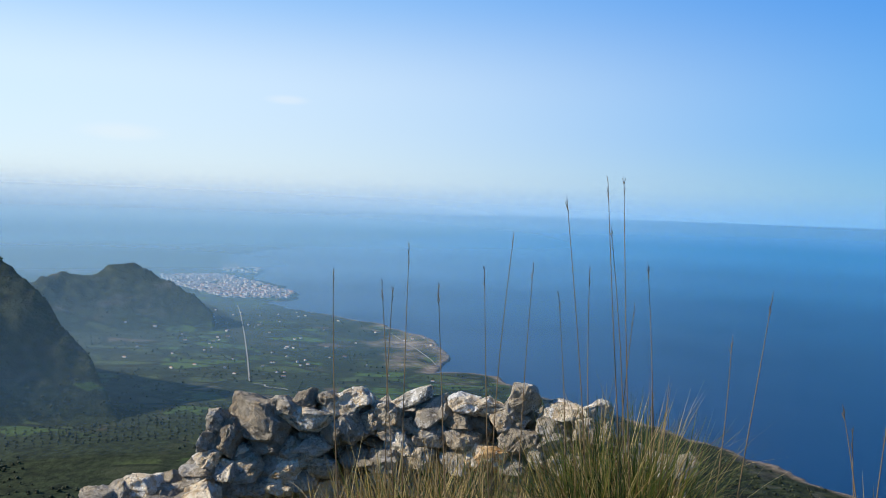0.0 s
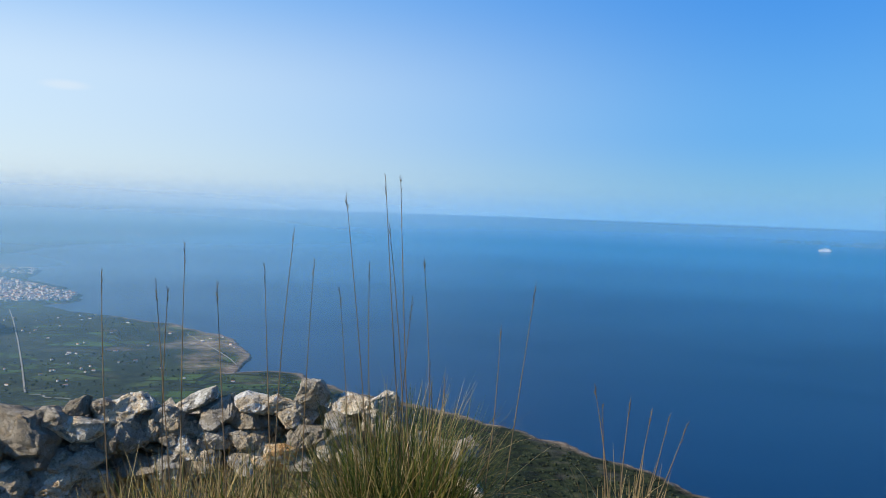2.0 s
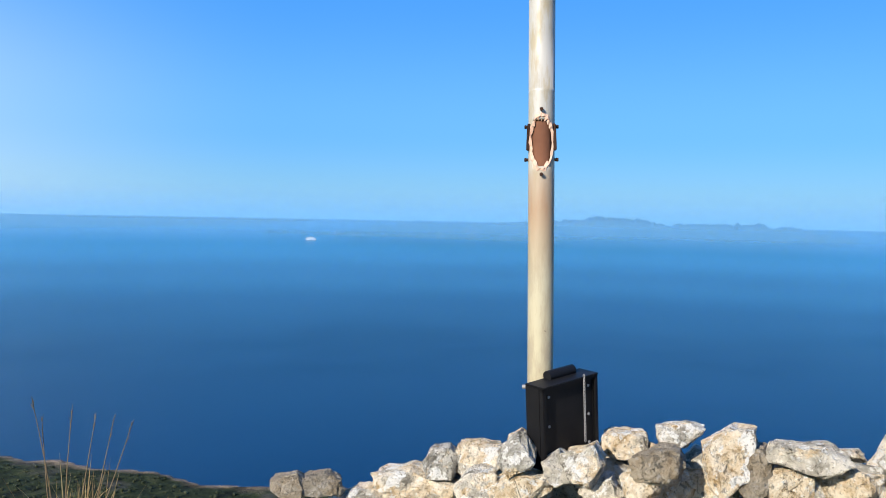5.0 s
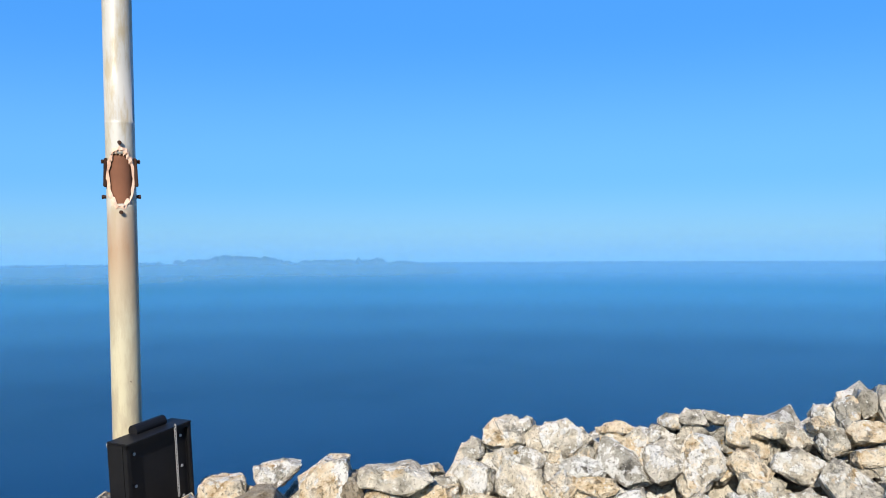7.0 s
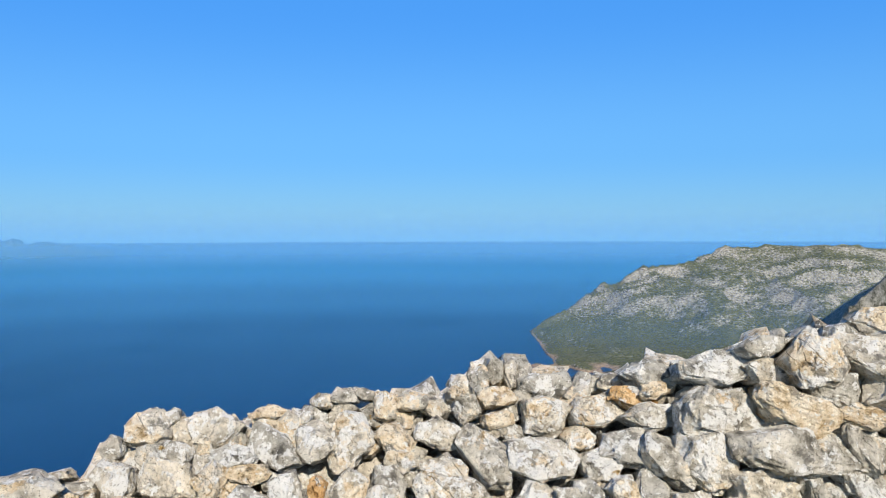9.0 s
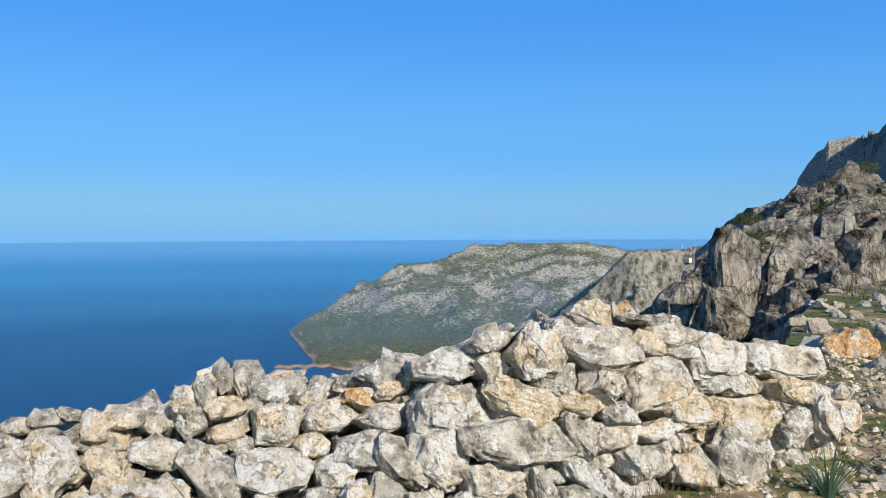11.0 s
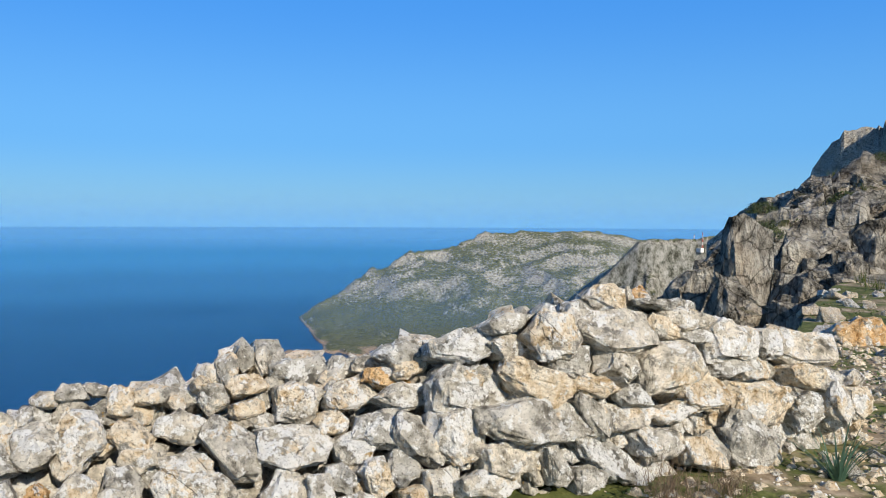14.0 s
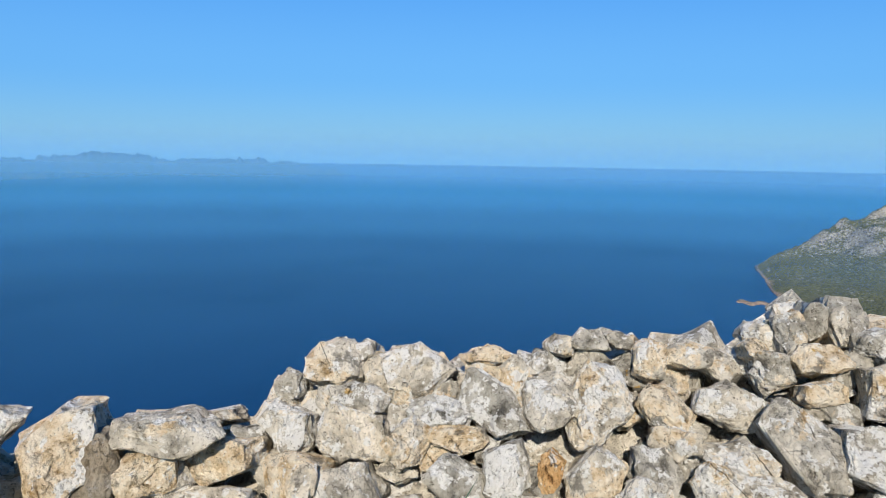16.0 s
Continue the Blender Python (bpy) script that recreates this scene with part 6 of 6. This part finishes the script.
def scatter_stones():
    kinds = stone_meshes(10, 310, flat=0.6)
    for k, me in enumerate(kinds):
        me.materials.append((LICHEN_M, TAN_M, RAW_M)[k % 3])
    r = random.Random(320)
    n = 0
    while n < 270:
        b, d = r.uniform(112, 152), r.uniform(4.2, 17)
        x, y = (float(q) for q in polar(b, d))
        if x > 4.0 and y > -5.1:
            continue
        size = r.choice((0.04, 0.05, 0.06, 0.08, 0.11, 0.15)) * r.uniform(0.7, 1.2)
        ob = new("loose_stone", kinds[n % 10])
        ob.scale = (size, size, size)
        ob.rotation_euler = (r.uniform(-0.3, 0.3), r.uniform(-0.3, 0.3), r.uniform(0, 6.28))
        ob.location = (x, y, HERB_Z(x, y) + size * 0.15)
        tagged(ob, "pale limestone stone half sunk in mossy soil", "stone", "loose stones on the summit")
        n += 1
    while n < 345:
        b, d = r.uniform(136, 152), r.uniform(9, 20)
        x, y = (float(q) for q in polar(b, d))
        size = r.choice((0.07, 0.09, 0.12, 0.15, 0.2)) * r.uniform(0.8, 1.2)
        ob = new("loose_stone", kinds[n % 10])
        ob.scale = (size * r.uniform(0.8, 1.3), size, size * r.uniform(0.5, 0.9))
        ob.rotation_euler = (r.uniform(-0.3, 0.3), r.uniform(-0.3, 0.3), r.uniform(0, 6.28))
        ob.location = (x, y, HERB_Z(x, y) + size * 0.05)
        tagged(ob, "grey limestone block half sunk in grassy ground", "stone", "loose stones on the summit")
        n += 1
    # the orange-faced block and the stacked slabs by the crag
    for b, d, size, lift, label in ((139.9, 10.0, 0.28, 0.14, "large block of limestone with an orange broken face"), (150.4, 7.4, 0.24, 0.1, "tan block of broken limestone in the grass"), (146.8, 11.5, 0.3, 0.1, "flat pale limestone slab in the grass"), (149.0, 10.2, 0.3, 0.1, "flat pale limestone slab in the grass")):
        x, y = (float(q) for q in polar(b, d))
        bm, _ = block_mesh(Vector((math.cos(radians(b)), -math.sin(radians(b)), 0)), Vector((0, 0, 1)), size * 0.95, size * 0.62, 4, int(b * 10), 3.0)
        me = bpy.data.meshes.new("boulder")
        bm.to_mesh(me)
        bm.free()
        me.materials.append(ORANGE_M if "orange" in label or "tan" in label else LICHEN_M)
        ob = new("boulder", me)
        ob.location = (x, y, HERB_Z(x, y) + lift * 0.7)
        tagged(ob, label, "boulder", "boulders on the summit")
        n += 1
    x, y = (float(q) for q in polar(135.5, 11.5))
    z = HERB_Z(x, y)
    for k, w in enumerate((0.34, 0.3, 0.27, 0.24)):
        ob = new("slab", kinds[(k * 3) % 10])
        ob.scale = (w, w * 0.8, 0.09)
        ob.rotation_euler = (0, 0.03 * k, 1.1 * k)
        ob.location = (x, y, z + 0.05 + 0.085 * k)
        tagged(ob, "tan limestone slab stacked in a small pile", "stone", "stacked slabs")


scatter_stones()


def gravel():
    r = random.Random(330)
    v, f = [], []
    for _ in range(13000):
        b, d = r.uniform(100, 152), 3.0 + 9 * r.random() ** 1.3
        x, y = (float(q) for q in polar(b, d))
        if (x > 4.1 and y > -4.9) or float(value_noise(np.array([x * 0.9]), np.array([y * 0.9]), 77)[0]) < -0.15:
            continue
        s = r.choice((0.010, 0.012, 0.018, 0.025, 0.04)) * r.uniform(0.7, 1.3)
        z = HERB_Z(x, y)
        i0 = len(v)
        for dx, dy, dz in ((-1, -0.7, 0), (1, -0.8, 0), (0.9, 0.9, 0), (-0.8, 1, 0), (-0.4, -0.3, 0.9), (0.5, -0.2, 0.8), (0.1, 0.5, 0.9)):
            v.append((x + s * dx * r.uniform(0.6, 1.2), y + s * dy * r.uniform(0.6, 1.2), z - 0.004 + s * dz * r.uniform(0.6, 1.1)))
        f += [(i0, i0 + 1, i0 + 5, i0 + 4), (i0 + 1, i0 + 2, i0 + 6, i0 + 5), (i0 + 2, i0 + 3, i0 + 6), (i0 + 3, i0, i0 + 4, i0 + 6), (i0 + 4, i0 + 5, i0 + 6)]
    tagged(mesh_object("gravel", v, f, RAW_M), "scattered tan limestone chips on the soil", "gravel", kind="stuff")


gravel()


def crag_blocks():
    """Blocks and ledges that break up the crag."""
    r = random.Random(360)
    kinds = []
    for k in range(14):
        me = bpy.data.meshes.new("crag_block")
        bm = rock_bmesh(block_points(1.0, r, 0.95), 350.0 + k, 3, 0.07)
        bm.to_mesh(me)
        bm.free()
        me.materials.append(CRAG_M)
        kinds.append(me)
    for n in range(520):
        b = r.uniform(130, 152)
        base = float(np.interp(b, [129, 132, 134, 136, 140.5, 145, 149.3, 165], [20, 20, 21, 21.5, 22.5, 25, 28, 30]))
        d = base + r.choice((-0.4, 0.1, 0.5, 1.0, 1.6, 3, 5, 8, 12, 16)) + r.uniform(-0.6, 0.9)
        if 133.0 < b < 135.5 and d < 25:
            continue
        x, y = (float(q) for q in polar(b + 0.2, d))
        steep = abs(d - base - 0.4) < 1.6
        size = r.choice((0.25, 0.35, 0.5, 0.7, 0.9)) * r.uniform(0.7, 1.1)
        ob = new("crag_block", kinds[n % 14])
        ob.scale = (size * r.uniform(0.7, 1.1), size * r.uniform(0.6, 0.9), size * (r.uniform(1.0, 1.7) if steep else r.uniform(0.4, 0.9)))
        ob.rotation_euler = (r.uniform(-0.15, 0.15), r.uniform(-0.15, 0.15), radians(-b) + r.uniform(-0.5, 0.5))
        ob.location = (x, y, ground_z(x, y) - size * 0.1)
        ob.parent = ground


crag_blocks()


# ---- houses, trees and masts of the coast ----
WHITE_M = paint_material("limewash", (0.55, 0.52, 0.47), (0.68, 0.65, 0.60), (0.50, 0.44, 0.37), 0.9)
ROOF_M = paint_material("terracotta", (0.30, 0.16, 0.10), (0.38, 0.22, 0.14), (0.22, 0.12, 0.08), 0.9)
TRACK_M = paint_material("pale_track", (0.22, 0.20, 0.155), (0.30, 0.27, 0.215), (0.26, 0.24, 0.16), 0.95)


def on_land(b, r):
    """Place in the scene of a spot on the land, with the scale that holds there."""
    z = land(np.array([[b]]), np.array([[r]]))
    x, y = polar(np.array([[b]]), np.array([[r]]))
    px, py, pz = settle(x, y, z)
    return Vector((float(px[0, 0]), float(py[0, 0]), float(pz[0, 0]))), float(far_scale(np.array([r]))[0]), float(z[0, 0])


def house_faces(v, f, wall, roof, c, k, w, d, h, turn, flat=False):
    cs, sn = math.cos(turn), math.sin(turn)

    def pt(x, y, z):
        return (c.x + k * (x * cs - y * sn), c.y + k * (x * sn + y * cs), c.z + k * z)
    i0 = len(v)
    for z in (-2.0, h):
        v.extend(pt(x, y, z) for x, y in ((-w, -d), (w, -d), (w, d), (-w, d)))
    rise = 0.25 if flat else 0.5 * d
    v.extend((pt(-w * 0.96, 0, h + rise), pt(w * 0.96, 0, h + rise)))
    for q in ((0, 1, 5, 4), (1, 2, 6, 5), (2, 3, 7, 6), (3, 0, 4, 7), (4, 7, 8), (5, 9, 6)):
        wall.append(len(f))
        f.append(tuple(i0 + j for j in q))
    for q in ((4, 8, 9, 5), (7, 6, 9, 8)):
        roof.append(len(f))
        f.append(tuple(i0 + j for j in q))


def farmhouse(b, r, w, d, h, turn):
    c, k, _ = on_land(b, r)
    house = tagged(new("farmhouse"), "small white farmhouse with a tiled roof among fields", "house", "farmhouses on the plain")
    house.location = c
    v, f, wa, ro = [], [], [], []
    house_faces(v, f, wa, ro, Vector(), k, w, d, h, turn)
    for name, faces, mat in (("wall", wa, WHITE_M), ("roof", ro, ROOF_M)):
        mesh_object(name, v, [f[i] for i in faces], mat, house).data.validate()


def settlement(name, label, spots, seed, w0, h0):
    v, f, wa, ro = [], [], [], []
    r_ = random.Random(seed)
    for b, r in spots:
        c, k, z = on_land(b, r)
        if z < SEA + 1.2:
            continue
        house_faces(v, f, wa, ro, c, k, r_.uniform(0.7, 1.5) * w0, r_.uniform(0.6, 1.0) * w0, r_.uniform(0.6, 1.6) * h0, r_.uniform(0, 3.14), r_.random() < 0.5)
    ob = mesh_object(name, v, f, WHITE_M)
    ob.data.materials.append(ROOF_M)
    idx = np.zeros(len(f), np.int32)
    idx[ro] = 1
    ob.data.polygons.foreach_set("material_index", idx)
    tagged(ob, label, "town", kind="stuff")


hr = random.Random(400)
for k in range(84):
    b, r = hr.choice((hr.uniform(-26, -4), hr.uniform(-23, -14))), hr.uniform(1300, 2150)
    size = hr.uniform(1.4, 4.0), hr.uniform(1.2, 2.0), hr.uniform(1.5, 2.4), hr.uniform(0, 3.1)
    if on_land(b, r)[2] < SEA + 32:
        farmhouse(b, r, *size)
spots = []
for _ in range(1000):
    r = hr.uniform(2430, 3150)
    b0 = np.interp(r, [2430, 2600, 2800, 3150], [-19.5, -21.5, -23, -23.8])
    b1 = np.interp(r, [2430, 2600, 2800, 3150], [-15.0, -14.6, -16.4, -19.5])
    spots.append((float(hr.uniform(b0, b1)), r))
spots += [(hr.uniform(-19.5, -16.9), hr.uniform(3250, 3650)) for _ in range(90)]
settlement("seaside_town", "white seaside town with tiled roofs on the shore", spots, 410, 4.4, 3.6)
far_spots = [(hr.gauss(2.6, 0.9), hr.uniform(10500, 11200)) for _ in range(40)] + [(hr.gauss(9.5, 1.2), hr.uniform(12200, 12800)) for _ in range(40)] + [(hr.gauss(20.3, 0.5), hr.uniform(11900, 12300)) for _ in range(25)] + [(hr.gauss(33, 0.6), hr.uniform(11100, 11400)) for _ in range(30)] + [(hr.uniform(-13, -7), hr.uniform(5550, 7300)) for _ in range(70)]
settlement("far_resort", "pale buildings of resorts along the far shore", far_spots, 420, 8, 5)


def track(name, points, width, label):
    v, f = [], []
    for i, (b, r) in enumerate(points):
        c, k, _ = on_land(b, r)
        c2, _, _ = on_land(b, r + 5)
        d = Vector((-c.y, c.x, 0)).normalized() if i == 0 else (c - prev).normalized()
        prev = c
        side = Vector((-d.y, d.x, 0)) * width * k / 2 if i else Vector((d.x, d.y, 0)) * width * k / 2
        v += [c - side + Vector((0, 0, 1.2)), c + side + Vector((0, 0, 1.2))]
        if i:
            f.append((2 * i - 2, 2 * i - 1, 2 * i + 1, 2 * i))
    tagged(mesh_object(name, v, f, TRACK_M), label, "road", kind="structure")


track("road", [(-18.5 + 0.9 * k / 30, 2257 - 977 * k / 30) for k in range(31)], 2.4, "straight pale firebreak road across the plain")
track("track", [(-17.3 + 0.25 * k + 0.3 * math.sin(k), 1265 - 5 * k) for k in range(10)], 3, "pale dirt track")
track("shore_track", [(-7.6 + 0.42 * k, 1795 - 42 * k) for k in range(9)], 2.6, "pale dirt track to the shore")


def tree_clumps():
    """Pines, olives and bushes over the plain."""
    r_ = random.Random(430)
    spots = []
    for _ in range(7500):
        b, r = r_.uniform(-34, 31), 780 + 1500 * r_.random() ** 1.2
        spots.append((b, r, r_.uniform(0.7, 2.0)))
    for i in range(0, 26, 2):
        for j in range(0, 60, 2):
            spots.append((-33.5 + 0.25 * j + 0.22 * r_.random(), 985 + 6.5 * i + r_.uniform(-4, 4), r_.uniform(0.9, 1.6)))
    b = np.array([s[0] for s in spots])
    r = np.array([s[1] for s in spots])
    x, y = polar(b, r)
    z = land(b[None, :], r[None, :])[0]
    dense = value_noise(x * 0.006, y * 0.006, 33) + 0.5 * value_noise(x * 0.02, y * 0.02, 34)
    v, f = [], []
    for k in range(len(spots)):
        grove = k >= 7500
        if z[k] < SEA + 6 or (not grove and dense[k] < -0.08):
            continue
        s = spots[k][2]
        i0 = len(v)
        ring = 5
        for h, w in ((-0.3, 0.75), (0.6, 1.2), (1.35, 0.95)):
            a0 = r_.uniform(0, 6)
            v.extend((x[k] + s * w * r_.uniform(0.7, 1.25) * math.cos(a0 + 1.2566 * j), y[k] + s * w * r_.uniform(0.7, 1.25) * math.sin(a0 + 1.2566 * j), z[k] + s * h * r_.uniform(0.85, 1.15)) for j in range(ring))
        v.append((x[k], y[k], z[k] + s * 1.65))
        for a in range(2):
            f.extend((i0 + 5 * a + j, i0 + 5 * a + (j + 1) % 5, i0 + 5 * a + 5 + (j + 1) % 5, i0 + 5 * a + 5 + j) for j in range(5))
        f.extend((i0 + 10 + j, i0 + 10 + (j + 1) % 5, i0 + 15) for j in range(5))
    tagged(mesh_object("far_trees", v, f, TREE_M), "scattered dark pines, olives and bushes on the plain", "trees", kind="stuff")


tree_clumps()


def ship(b, r, length):
    x, y = polar(b, r)
    k = float(far_scale(np.array([float(r)]))[0])
    thing = tagged(new("ship"), "distant white ferry on the bay", "ship")
    thing.location = (float(x) * k, float(y) * k, EYE + (SEA - EYE) * k)
    thing.rotation_euler = (0, 0, radians(-b))
    for name, w, d, z0, z1 in (("hull", length, 16, -2, 14), ("superstructure", length * 0.7, 12, 14, 26), ("funnel", 12, 8, 26, 36)):
        bm = bmesh.new()
        box_mesh(bm, Vector((-w / 2, -d / 2, z0)) * k, (w * k, 0, 0), (0, d * k, 0), (0, 0, (z1 - z0) * k), 0.8)
        part(name, bm, WHITE_M, thing)


ship(35.9, 8300, 110)

RED_M = paint_material("red_paint", (0.45, 0.05, 0.03), (0.5, 0.07, 0.05), (0.3, 0.08, 0.05), 0.6)


def radio_mast(b, r, height):
    c, k, _ = on_land(b, r)
    thing = tagged(new("radio_mast"), "red and white lattice radio mast on the ridge", "mast")
    thing.location = c
    n = 5
    for i in range(n):
        bm = bmesh.new()
        z0, z1 = height * i / n, height * (i + 1) / n
        w0, w1 = 0.7 * (1 - 0.15 * i), 0.7 * (1 - 0.15 * (i + 1))
        for sx_, sy_ in ((-1, -1), (1, -1), (1, 1), (-1, 1)):
            tube(bm, (sx_ * w0, sy_ * w0, z0), (sx_ * w1, sy_ * w1, z1), 0.16, sides=4)
        for j in range(3):
            zz = z0 + (z1 - z0) * j / 3
            tube(bm, (-w0, -w0, zz), (w0, w0, zz + (z1 - z0) / 3), 0.09, sides=4)
            tube(bm, (w0, -w0, zz), (-w0, w0, zz + (z1 - z0) / 3), 0.09, sides=4)
        part("mast_section", bm, WHITE_M if i % 2 else RED_M, thing)


radio_mast(130.15, 1345, 27)
radio_mast(129.6, 1380, 8)


def hut(b, r):
    c, k, _ = on_land(b, r)
    thing = tagged(new("relay_hut"), "small white relay station building under the mast", "building")
    thing.location = c
    for name, o, s in (("hall", (-9, -3, -3), (12, 6, 7)), ("annex", (3.2, -2.5, -3), (7, 5, 5.5))):
        bm = bmesh.new()
        box_mesh(bm, o, (s[0], 0, 0), (0, s[1], 0), (0, 0, s[2]), 0.2)
        part(name, bm, WHITE_M, thing)


hut(129.9, 1345)
